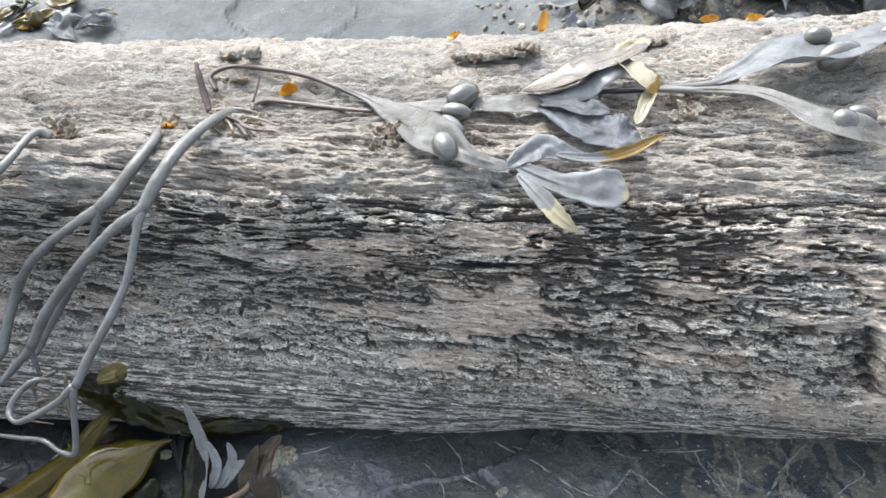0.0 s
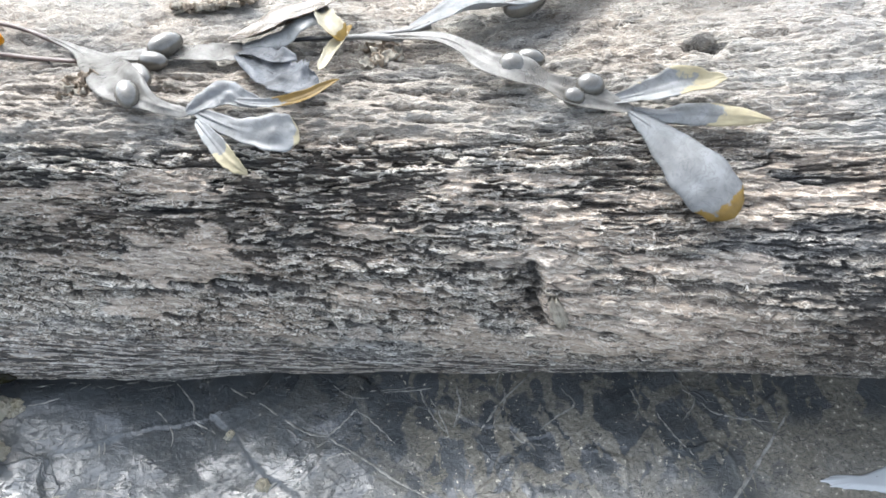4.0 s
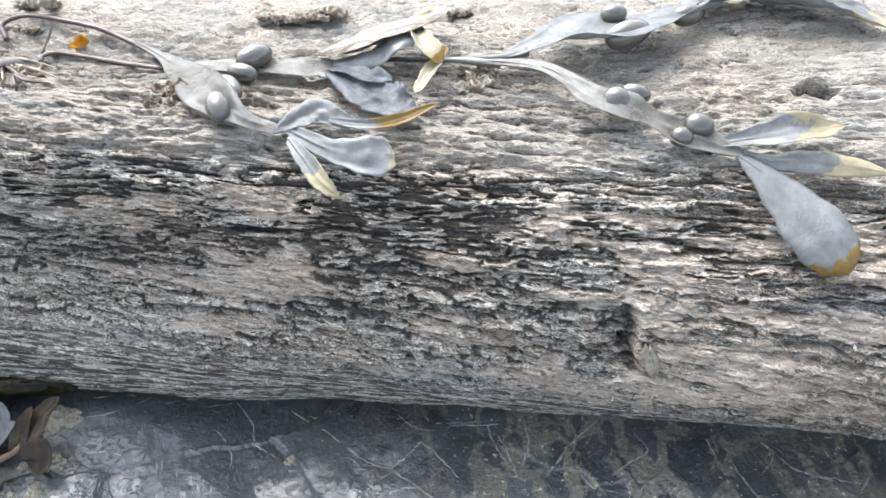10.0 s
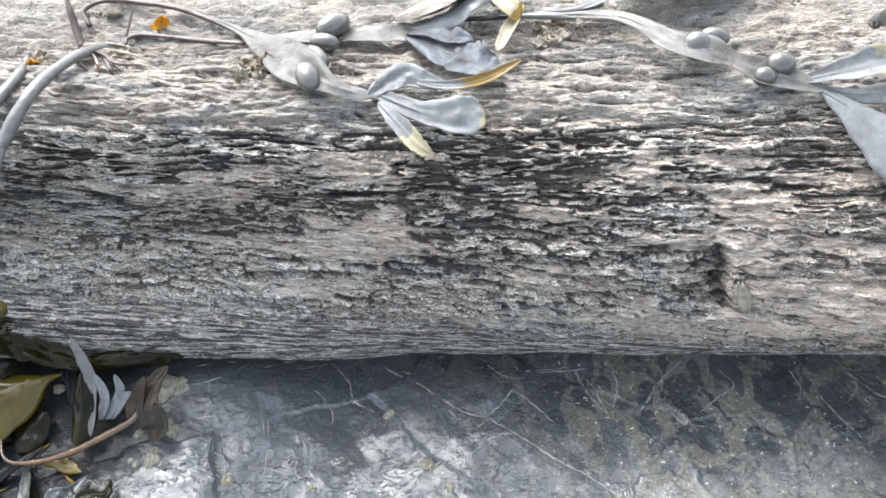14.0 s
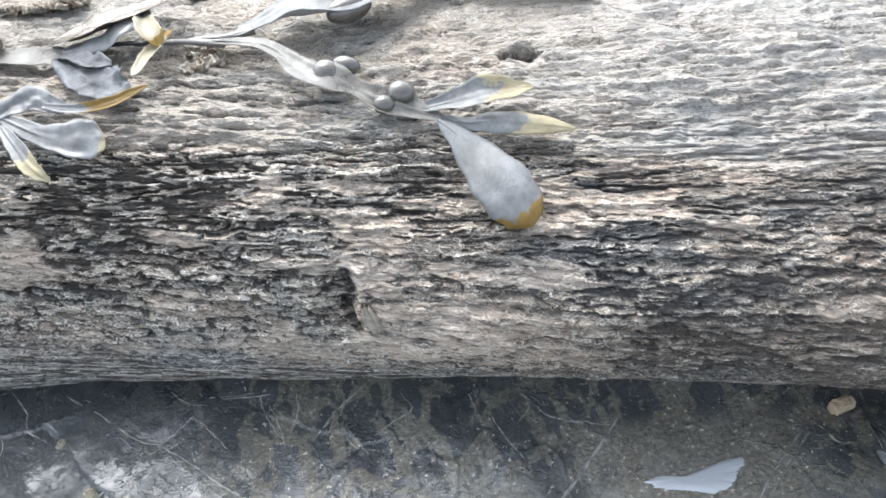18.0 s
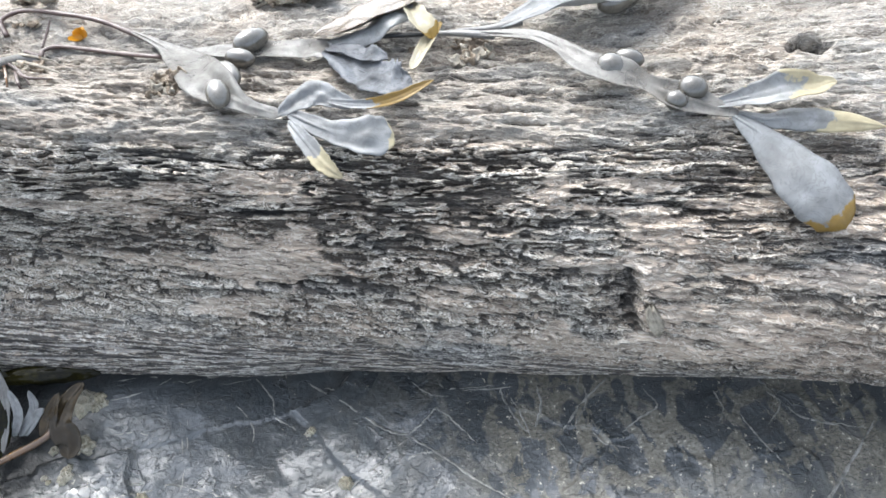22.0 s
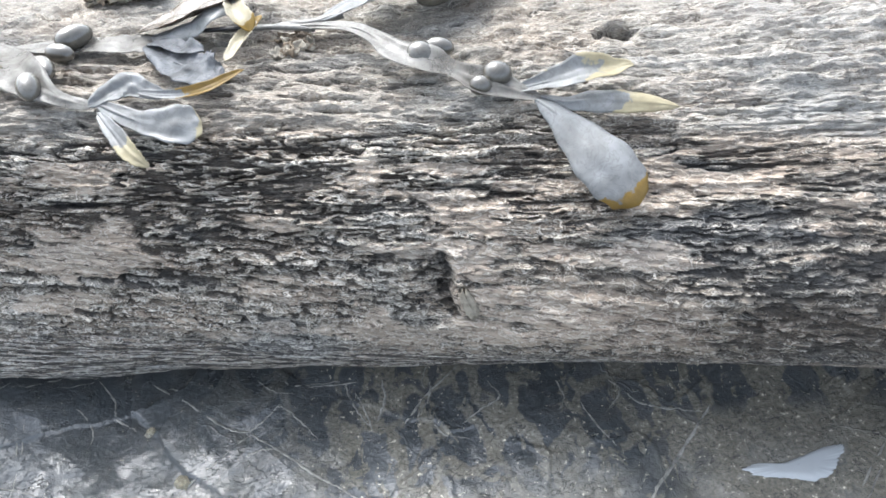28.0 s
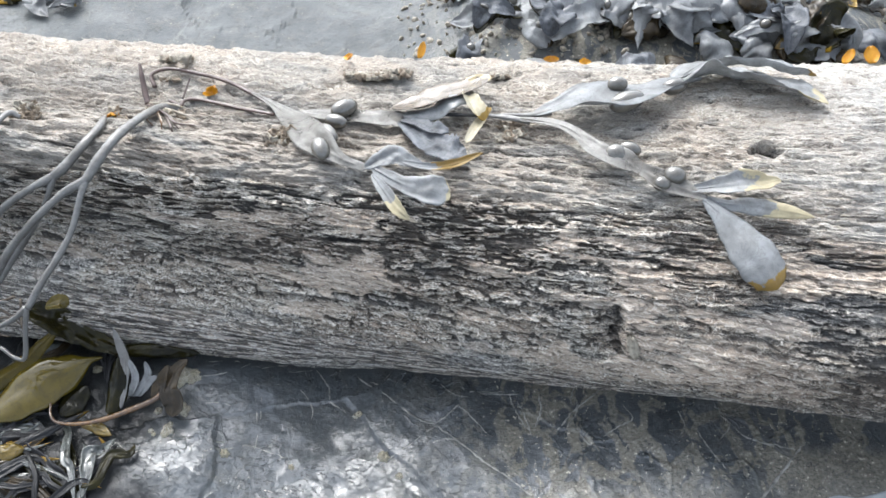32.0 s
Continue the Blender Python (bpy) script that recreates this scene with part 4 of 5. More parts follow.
wrack.stalk([(-0.2152, -10, 3), (-0.1955, 6.4, 5), (-0.1863, 14.1, 1)], [1.7, 1.6, 0.8], mat=BROWN)
wrack.stalk([(-0.2134, -11.5, 3), (-0.1978, 10.1, 5), (-0.1952, 15.9, 1)], [1.7, 1.5, 0.8], mat=RUST)
wrack.stalk([(-0.2149, -12.1, 3), (-0.2013, -9.7, 5), (-0.1891, -11.1, 1)], [1.7, 1.7, 0.8], mat=CRUST)
wrack.stalk([(-0.2099, -8.9, 3), (-0.1881, 12.3, 5), (-0.1788, 9.7, 1)], [1.7, 1.5, 0.8], mat=BROWN)
wrack.stalk([(-0.2127, -9.2, 3), (-0.2068, 9.8, 5), (-0.2014, 13.9, 1)], [1.7, 1.6, 0.8], mat=RUST)
wrack.stalk([(-0.207, -8.4, 3), (-0.1893, 2.4, 5), (-0.178, 4.3, 1)], [1.7, 1.6, 0.8], mat=CRUST)
wrack.stalk([(-0.2012, 0.2, 3), (-0.1898, 14.6, 5), (-0.1884, 17.1, 1)], [1.6, 1.5, 0.8], mat=BROWN)

chain = Plant("bladder_wrack", "bladder wrack strand with paired bladders and ochre-tipped leaves", (0.06, 10, 3), True, "seaweed", "")
chain.stem = BROWN
chain.stalk([(-0.0233, -13.3, 6), (-0.0046, -12.6, 7), (0.0075, -10.6, 8), (0.0197, -8.4, 8)], [2.6, 3.2, 4.0, 4.4], mat=STIPE)
chain.blade([(0.0080, -10.6, 8), (0.0197, -8.2, 9), (0.0368, -4.5, 10), (0.0477, 2.2, 10), (0.0559, 8.4, 9), (0.0689, 12.6, 8), (0.0780, 15.2, 7), (0.0880, 18.9, 7), (0.0985, 20.6, 6), (0.1080, 22.8, 5), (0.1145, 23.4, 4)], [3.4, 5.0, 6.8, 7.4, 11.0, 12.5, 7.5, 11.5, 12.0, 6.0, 4.0], cup=0.3, seed=11, tip=2, mat=FILM, crumple=0.35)
chain.bladder([(0.0604, 8, 9), (0.0727, 10, 9)], [11.4, 11.4])
chain.bladder([(0.0684, 4.8, 9), (0.0809, 6.7, 9)], [8.2, 8.2])
chain.bladder([(0.0912, 16.3, 8), (0.1036, 16.9, 8)], [10.0, 10.0])
chain.bladder([(0.0852, 19.8, 8), (0.0945, 20.7, 8)], [7.6, 7.6])
chain.blade([(0.1037, 21.3, 4), (0.1137, 20.3, 6), (0.123, 20, 10), (0.1321, 19.2, 12), (0.1419, 18.8, 12), (0.1489, 17.2, 11), (0.1527, 16.5, 9)], [3.4, 6.0, 9.5, 11.9, 8.7, 4.0, 0.9], cup=0.55, seed=12, mat=SKYGREYC, tip=0.52)
chain.blade([(0.1134, 23.2, 4), (0.1229, 25.6, 5), (0.1353, 25.8, 7), (0.1475, 26.6, 8), (0.1598, 27.4, 7), (0.1685, 28, 5)], [3.5, 5.2, 9.2, 8.4, 5.3, 1.0], cup=-0.25, seed=13, mat=SKYGREYC, tip=0.54)
chain.blade([(0.1112, 23.9, 4), (0.1183, 28.7, 6), (0.1256, 34.8, 8), (0.1326, 40.9, 11), (0.1385, 45.7, 12), (0.1426, 49, 12), (0.145, 51, 10)], [3.0, 9.1, 15.5, 19.6, 19.4, 15.5, 9.0], cup=-0.2, seed=14, tip=0.76, crumple=0.08)

crest = Plant("bladder_wrack", "grey bladder wrack frond lying along the far edge of the log", (0.1, -20, 3), True, "seaweed", "")
crest.stalk([(-0.0059, -13.1, 6), (0.0075, -13.6, 7), (0.0205, -14, 7), (0.0330, -16, 8)], [2.5, 3.1, 4.0, 6.0])
crest.blade([(0.0205, -14, 7), (0.0364, -16.9, 10), (0.055, -19.4, 13), (0.0758, -20.9, 14), (0.0957, -26.4, 12), (0.1141, -32.9, 9), (0.1262, -36.1, 8)], [5.0, 14.6, 28.0, 34.0, 21.1, 13.8, 12.4], cup=0.2, seed=15, tip=2, crumple=0.22)
crest.bladder([(0.0673, -15.7, 14), (0.0883, -22.2, 14)], [11.4, 11.4])
crest.bladder([(0.0679, -27.8, 14), (0.0803, -28.9, 14)], [8.7, 8.7])
crest.bladder([(0.1009, -29, 11), (0.1164, -31.7, 11)], [9.2, 9.2])
crest.blade([(0.1064, -32, 8), (0.1264, -36.7, 11), (0.1492, -35.8, 11), (0.1705, -32.6, 10), (0.1842, -28.1, 8), (0.1942, -25, 6)], [9.3, 30.2, 32.5, 25.9, 16.8, 4.1], cup=0.25, seed=16, mat=SKYGREYC, tip=0.8, crumple=0.3)
crest.blade([(0.1127, -35.9, 8), (0.1383, -40.9, 13), (0.1611, -39.8, 13), (0.1796, -37.7, 12), (0.1951, -38.8, 8)], [8.9, 22.5, 21.8, 16.1, 4.0], cup=0.3, seed=17, tip=0.9, crumple=0.3)

stipe = Plant("wrack_stipe", "smooth grey forked wrack stipe hanging over the front of the log", (-0.2, -5, 3), True, "seaweed", "")
stipe.stalk([(-0.1966, -11.4, 1), (-0.205, -6.5, 4), (-0.2063, 13.5, 8), (-0.2127, 25.5, 13), (-0.2194, 33.9, 17), (-0.2259, 41, 21)], [6.1, 6.0, 5.6, 5.8, 6.0, 5.7])
stipe.stalk([(-0.2191, 33.7, 17), (-0.2257, 40.6, 21), (-0.2385, 45.8, 25), (-0.2552, 54.8, 32), (-0.2767, 68.6, 37), (-0.2893, 80.1, 40)], [4.3, 5.2, 4.6, 4.5, 4.7, 4.9])
stipe.stalk([(-0.2767, 68.6, 37), (-0.2893, 80.1, 40), (-0.298, 85.1, 40), (-0.3065, 89.6, 40)], [3.2, 4.4, 3.9, 2.8])
stipe.stalk([(-0.2767, 68.6, 37), (-0.2887, 79.7, 40), (-0.2897, 84, 38), (-0.2896, 87.6, 36)], [3.2, 3.8, 2.7, 1.7])
stipe.stalk([(-0.2194, 33.9, 17), (-0.2259, 41, 21), (-0.2284, 46.1, 26), (-0.2333, 55.6, 36), (-0.2401, 63, 48), (-0.2493, 70.1, 60), (-0.2572, 76.2, 67)], [3.8, 4.8, 3.8, 3.6, 3.9, 3.9, 4.0])
stipe.stalk([(-0.258, 76.1, 67), (-0.2608, 81.8, 68), (-0.2645, 89.3, 68), (-0.2723, 90.6, 66), (-0.281, 90.6, 62), (-0.2949, 93.2, 56), (-0.3139, 95.6, 50)], [3.5, 3.0, 2.9, 2.6, 2.7, 2.5, 1.4])
stipe.stalk([(-0.258, 76.1, 67), (-0.2665, 79.8, 68), (-0.2773, 83.1, 68), (-0.2887, 86.2, 66), (-0.2936, 86.2, 62), (-0.2911, 84.4, 58), (-0.2848, 82.3, 54), (-0.2779, 82.7, 50)], [3.5, 3.3, 3.1, 2.9, 3.0, 2.7, 2.4, 1.6])
stipe.stalk([(-0.2829, 83.6, 48), (-0.2956, 88.1, 48), (-0.3013, 92, 48)], [1.9, 1.9, 0.8], mat=FOLD)
stipe.stalk([(-0.2688, 84, 48), (-0.2841, 89.7, 48), (-0.2933, 92.6, 48), (-0.2814, 92.9, 48)], [1.9, 1.9, 1.9, 0.8], mat=FOLD)
stipe.stalk([(-0.2715, 81.8, 48), (-0.273, 88.8, 48), (-0.2712, 91.7, 48)], [1.8, 1.9, 0.8], mat=FOLD)
stipe.stalk([(-0.2914, 85.4, 48), (-0.2809, 86.8, 48), (-0.2734, 89.4, 48)], [1.9, 1.9, 0.8], mat=FOLD)
stipe.stalk([(-0.2751, 81.4, 48), (-0.2866, 85.4, 48), (-0.2868, 90, 48)], [1.9, 1.9, 0.8], mat=FOLD)
stipe.stalk([(-0.2656, 82.8, 48), (-0.2746, 87.1, 48), (-0.2831, 88.2, 48), (-0.2951, 90.5, 48)], [1.8, 1.9, 1.9, 0.8], mat=FOLD)

stipe2 = Plant("wrack_stipe", "grey forked wrack stipe fixed to the log beside a yellow tuft", (-0.235, -3, 2), True, "seaweed", "")
stipe2.stalk([(-0.2314, 11.3, 1), (-0.2289, 19.5, 3), (-0.2341, 29.6, 6), (-0.2415, 36.9, 9), (-0.2479, 41.1, 12)], [3.7, 5.1, 5.5, 6.0, 6.0])
stipe2.stalk([(-0.2409, 36.5, 9), (-0.2477, 40.9, 12), (-0.2595, 45.5, 15), (-0.2821, 55.9, 18), (-0.3012, 72.5, 20), (-0.31, 86.6, 22), (-0.3129, 90.9, 22)], [4.2, 5.2, 4.1, 4.3, 4.8, 5.2, 4.6])
stipe2.stalk([(-0.31, 86.6, 22), (-0.3129, 90.9, 22), (-0.3224, 95.6, 20), (-0.3335, 100.6, 18), (-0.3433, 103.8, 20)], [4.0, 4.6, 4.1, 3.9, 3.1])
stipe2.stalk([(-0.2413, 36.6, 9), (-0.2475, 40.9, 12), (-0.2534, 48.6, 14), (-0.2701, 64.3, 16), (-0.2842, 78.3, 18), (-0.2932, 86.9, 20), (-0.296, 89.6, 22)], [3.7, 5.0, 3.3, 3.5, 4.2, 4.3, 2.8])

stipe3 = Plant("wrack_stipe", "thin pale forked wrack stipe curling down the log", (-0.3, 0, 2), True, "seaweed", "")
stipe3.stalk([(-0.2751, 19.2, 1), (-0.2813, 19.5, 4), (-0.2877, 31.1, 8), (-0.2982, 38, 11)], [3.1, 3.6, 3.8, 4.0])
stipe3.stalk([(-0.2877, 31.1, 8), (-0.2982, 38, 11), (-0.3117, 43.1, 10), (-0.3364, 52, 6)], [2.8, 3.8, 3.1, 2.5])
stipe3.stalk([(-0.2881, 31.3, 8), (-0.2978, 38.2, 11), (-0.3075, 50.5, 14), (-0.3333, 73.1, 17), (-0.3364, 81, 18), (-0.3266, 87.5, 20), (-0.3136, 88.3, 20)], [2.8, 3.8, 2.8, 2.5, 2.5, 2.5, 1.7])

holdfast = Plant("wrack_holdfast", "dark wet branching wrack stems against the foot of the log", (-0.29, -0.17, 0.0), False, "seaweed", "")
holdfast.stem = BLACK
holdfast.stalk([(-0.324, -0.109, 0.06), (-0.341, -0.1202, 0.048), (-0.3593, -0.1329, 0.038), (-0.3866, -0.1453, 0.028), (-0.4057, -0.1508, 0.022)], [6.0, 6.1, 4.4, 2.9, 2.0])
holdfast.stalk([(-0.3117, -0.1147, 0.06), (-0.3266, -0.1222, 0.05), (-0.3378, -0.1215, 0.044)], [4.1, 3.0, 1.5])
holdfast.stalk([(-0.3546, -0.1306, 0.04), (-0.3768, -0.1297, 0.036), (-0.3889, -0.1329, 0.032), (-0.4067, -0.1397, 0.028)], [2.5, 1.9, 1.6, 1.3])
holdfast.stalk([(-0.367, -0.1423, 0.034), (-0.3797, -0.1526, 0.028), (-0.3985, -0.1581, 0.022)], [2.2, 1.9, 1.3])
holdfast.stalk([(-0.3593, -0.1329, 0.038), (-0.3685, -0.1374, 0.034), (-0.3718, -0.1469, 0.03), (-0.3633, -0.145, 0.028)], [2.5, 1.9, 1.6, 0.9])

leafy = Plant("wrack_frond", "glossy olive wrack leaf with a long stalk on wet rock", (-0.28, -0.17, 0.02), False, "seaweed", "wrack heap at the foot of the log")
leafy.facing = (np.array((0.30, -0.75, 0.75)), np.array((0.10, 0.22, 0.97)))
leafy.blade([(-0.2447, -0.1467, 0.032), (-0.252, -0.149, 0.032), (-0.2603, -0.1543, 0.032), (-0.2711, -0.1618, 0.032), (-0.2813, -0.1707, 0.032), (-0.2925, -0.1785, 0.030), (-0.3009, -0.1849, 0.028), (-0.3052, -0.1868, 0.026)], [2.6, 4.2, 16.0, 23.7, 25.7, 23.3, 13.4, 3.2], cup=-0.22, seed=21, mat=OLIVE, tip=3, crumple=0.05)

strap = Plant("wrack_frond", "long olive wrack strap with a pointed tip on wet rock", (-0.3, -0.17, 0.02), False, "seaweed", "wrack heap at the foot of the log")
strap.blade([(-0.2677, -0.1365, 0.052), (-0.2737, -0.1414, 0.048), (-0.2814, -0.1455, 0.042), (-0.2933, -0.1575, 0.036), (-0.3154, -0.171, 0.03), (-0.3341, -0.1817, 0.026), (-0.3518, -0.187, 0.024), (-0.3621, -0.1874, 0.022)], [1.2, 5.2, 8.3, 10.1, 11.6, 12.4, 13.9, 14.1], cup=-0.5, seed=22, mat=OLIVEM, tip=3)

upper = Plant("wrack_frond", "dark olive wrack blade pressed under the edge of the log", (-0.24, -0.15, 0.02), False, "seaweed", "wrack heap at the foot of the log")
upper.blade([(-0.2853, -0.1312, 0.062), (-0.2724, -0.1349, 0.058), (-0.2598, -0.1377, 0.050), (-0.2475, -0.1418, 0.044), (-0.2347, -0.1446, 0.040), (-0.2286, -0.1428, 0.036)], [8.7, 15.7, 16.8, 12.7, 8.8, 4.6], cup=0.3, ragged=0.35, seed=23, mat=OLIVED, tip=3, crumple=0.6)
upper.blade([(-0.2361, -0.1439, 0.036), (-0.2225, -0.1427, 0.036), (-0.2089, -0.1420, 0.036), (-0.1975, -0.1406, 0.034), (-0.1889, -0.1408, 0.032), (-0.1845, -0.1413, 0.030)], [5.3, 8.2, 9.8, 9.1, 6.0, 0.9], cup=-0.5, seed=68, mat=OLIVED, tip=3, crumple=0.3)
upper.blade([(-0.2689, -0.1389, 0.074), (-0.2614, -0.1389, 0.078), (-0.2582, -0.1376, 0.078), (-0.2561, -0.1385, 0.074)], [3.3, 7.1, 8.2, 2.2], cup=0.5, seed=24, mat=OLIVE, tip=3)

grey = Plant("wrack_frond", "upright grey wrack strip among darker blades", (-0.22, -0.17, 0.02), False, "seaweed", "wrack heap at the foot of the log")
grey.blade([(-0.2354, -0.137, 0.05), (-0.2298, -0.1467, 0.044), (-0.2265, -0.1548, 0.038), (-0.2263, -0.1662, 0.03), (-0.227, -0.1784, 0.024)], [1.7, 4.8, 5.6, 4.2, 2.8], cup=0.2, seed=25, tip=3, mat=STIPE, ragged=0.25)
# three pale fingers, white glare painted as their colour
grey.blade([(-0.2242, -0.1695, 0.024), (-0.2191, -0.1626, 0.034), (-0.2243, -0.1528, 0.04)], [4.0, 4.5, 1.7], cup=0.2, seed=26, tip=3)
grey.blade([(-0.2213, -0.1697, 0.024), (-0.212, -0.1615, 0.034), (-0.214, -0.1539, 0.04)], [4.0, 4.4, 1.7], cup=0.2, seed=27, tip=3)
grey.blade([(-0.2192, -0.1691, 0.024), (-0.2094, -0.1648, 0.034), (-0.2042, -0.1645, 0.04)], [4.0, 4.4, 1.6], cup=0.2, seed=28, tip=3)

dark = Plant("wrack_frond", "dark olive wrack blade standing among the heap", (-0.23, -0.18, 0.02), False, "seaweed", "wrack heap at the foot of the log")
dark.blade([(-0.2311, -0.1515, 0.04), (-0.2299, -0.1633, 0.034), (-0.2312, -0.1725, 0.028), (-0.2339, -0.1825, 0.024)], [5.6, 10.7, 11.3, 6.2], cup=-0.5, seed=29, mat=OLIVED, tip=3)
dark.blade([(-0.2529, -0.1619, 0.022), (-0.2594, -0.1714, 0.02), (-0.2658, -0.1808, 0.018)], [5.9, 14.7, 7.0], cup=-0.1, seed=30, mat=OLIVED, tip=3)

strand = Plant("wrack_frond", "rusty brown wrack strand curling over the rock", (-0.23, -0.18, 0.02), False, "seaweed", "wrack heap at the foot of the log")
strand.stalk([(-0.2705, -0.1766, 0.026), (-0.2674, -0.1857, 0.026), (-0.2607, -0.1902, 0.026), (-0.2463, -0.1902, 0.026), (-0.2322, -0.1868, 0.027), (-0.2185, -0.1808, 0.028), (-0.2046, -0.1738, 0.03), (-0.2, -0.1644, 0.032)], [1.5, 1.7, 2.0, 2.8, 3.3, 3.6, 3.6, 2.5], mat=RUST)
strand.blade([(-0.1896, -0.1493, 0.036), (-0.1964, -0.1596, 0.034), (-0.1981, -0.1692, 0.032), (-0.1935, -0.1765, 0.028), (-0.1946, -0.1834, 0.024)], [3.9, 8.3, 9.9, 11.5, 5.5], cup=0.3, seed=31, mat=RUSTB, tip=3)
strand.blade([(-0.2051, -0.1743, 0.028), (-0.203, -0.1653, 0.034), (-0.1987, -0.1564, 0.04)], [6.6, 7.1, 2.2], cup=0.3, seed=32, mat=RUSTB, tip=3)

small = Plant("wrack_frond", "small yellow-olive wrack leaf on the rock", (-0.25, -0.2, 0.02), False, "seaweed", "wrack heap at the foot of the log")
small.blade([(-0.2494, -0.1895, 0.022), (-0.2406, -0.19, 0.022), (-0.2344, -0.1932, 0.022), (-0.2286, -0.1957, 0.022)], [2.3, 6.2, 5.6, 0.8], cup=-0.1, seed=33, mat=OLIVEY, tip=3)

left = Plant("wrack_frond", "wet green wrack leaves by the foot of the log, sheen painted grey", (-0.34, -0.17, 0.02), False, "seaweed", "wrack heap at the foot of the log")
left.blade([(-0.3688, -0.1685, 0.022), (-0.355, -0.1649, 0.026), (-0.3423, -0.1619, 0.028), (-0.3265, -0.1607, 0.026)], [5.2, 12.9, 13.3, 1.9], cup=-0.45, seed=34, mat=SHEENGREY, tip=3)
left.blade([(-0.3599, -0.1792, 0.024), (-0.3489, -0.1707, 0.026), (-0.337, -0.1643, 0.028), (-0.3279, -0.1614, 0.026)], [2.4, 12.1, 13.2, 3.0], cup=-0.45, seed=35, mat=SHEENGREY, tip=3)
left.blade([(-0.3604, -0.1681, 0.026), (-0.3518, -0.165, 0.028), (-0.3448, -0.1596, 0.028)], [3.1, 9.1, 2.4], cup=-0.45, seed=36, mat=SHEENGREY, tip=3)
left.blade([(-0.3168, -0.1757, 0.024), (-0.3075, -0.1648, 0.026), (-0.2899, -0.1585, 0.03), (-0.2786, -0.1539, 0.032)], [11.5, 10.8, 8.1, 1.9], cup=-0.2, seed=37, mat=SHEENGREY, tip=3)
left.blade([(-0.3179, -0.1936, 0.024), (-0.3078, -0.1892, 0.026), (-0.2994, -0.1891, 0.028)], [3.0, 10.2, 4.7], cup=0.2, seed=38, mat=RUSTB, tip=3)

bulb = Plant("wrack_frond", "ochre wrack bladder resting on the wet rock", (-0.33, -0.2, 0.02), False, "seaweed", "wrack heap at the foot of the log")
bulb.blade([(-0.2936, -0.2124, 0.026), (-0.2837, -0.2105, 0.028), (-0.2764, -0.2078, 0.026)], [7.2, 9.5, 3.0], cup=-0.3, seed=39, mat=OLIVEY, tip=3)

fan = Plant("wrack_frond", "wet dark green wrack fan on rock, pale sheen painted in", (0.31, -0.22, 0), False, "seaweed", "wrack by the pale stone")
fan.blade([(0.328, -0.1924, 0.014), (0.3241, -0.2066, 0.022), (0.3219, -0.2209, 0.024), (0.3247, -0.225, 0.016), (0.3239, -0.231, 0.006)], [1.9, 6.6, 8.3, 6.6, 2.4], cup=0.3, seed=41, mat=SHEENGREY, tip=3)
fan.blade([(0.3457, -0.1976, 0.016), (0.335, -0.2133, 0.026), (0.3293, -0.2238, 0.022), (0.3257, -0.2296, 0.006)], [1.6, 5.4, 5.4, 2.4], cup=0.3, seed=42, mat=SHEENGREY, tip=3)
fan.blade([(0.358, -0.2114, 0.016), (0.3421, -0.2228, 0.024), (0.332, -0.2286, 0.02), (0.3258, -0.2312, 0.006)], [2.5, 10.3, 9.0, 3.0], cup=0.3, seed=43, mat=SHEENGREY, tip=3)
fan.blade([(0.3487, -0.2163, 0.026), (0.3437, -0.2228, 0.028), (0.3396, -0.227, 0.026)], [3.7, 7.2, 2.4], cup=-0.2, seed=44, mat=OLIVE, tip=3)
fan.blade([(0.3131, -0.2061, 0.02), (0.3148, -0.2191, 0.022), (0.3242, -0.2302, 0.006)], [1.8, 6.5, 2.4], cup=0.3, seed=60, mat=SHEENGREY, tip=3)
fan.blade([(0.3334, -0.1979, 0.023), (0.3289, -0.2138, 0.022), (0.3252, -0.2299, 0.006)], [1.8, 4.8, 2.4], cup=0.3, seed=61, mat=SKYGREY, tip=3)
fan.blade([(0.3446, -0.2091, 0.026), (0.3372, -0.2196, 0.022), (0.3266, -0.2305, 0.006)], [1.8, 6.0, 2.4], cup=0.3, seed=62, mat=OLIVED, tip=3)
fan.blade([(0.3474, -0.2269, 0.02), (0.3343, -0.2323, 0.022), (0.3272, -0.2317, 0.006)], [1.8, 7.8, 2.4], cup=0.3, seed=63, mat=SHEENGREY, tip=3)
fan.blade([(0.308, -0.2223, 0.023), (0.3121, -0.2286, 0.022), (0.3236, -0.231, 0.006)], [1.8, 5.3, 2.4], cup=0.3, seed=64, mat=SKYGREY, tip=3)
fan.blade([(0.3238, -0.2038, 0.026), (0.3227, -0.2166, 0.022), (0.3246, -0.2303, 0.006)], [1.8, 4.2, 2.4], cup=0.3, seed=65, mat=OLIVED, tip=3)

fan2 = Plant("wrack_frond", "dark glossy wrack blades in a wet hollow", (0.36, -0.22, 0), False, "seaweed", "wrack by the pale stone")
fan2.blade([(0.3597, -0.2223, 0.014), (0.3519, -0.2292, 0.016), (0.343, -0.2338, 0.014), (0.3385, -0.2351, 0.008)], [2.5, 8.0, 7.9, 3.1], cup=-0.2, seed=45, mat=SHEENGREY, tip=3)
fan2.blade([(0.3857, -0.2159, 0.014), (0.3677, -0.2286, 0.024), (0.3606, -0.2327, 0.018), (0.358, -0.2338, 0.008)], [1.6, 6.8, 6.8, 2.5], cup=0.3, seed=46, mat=SHEENGREY, tip=3)
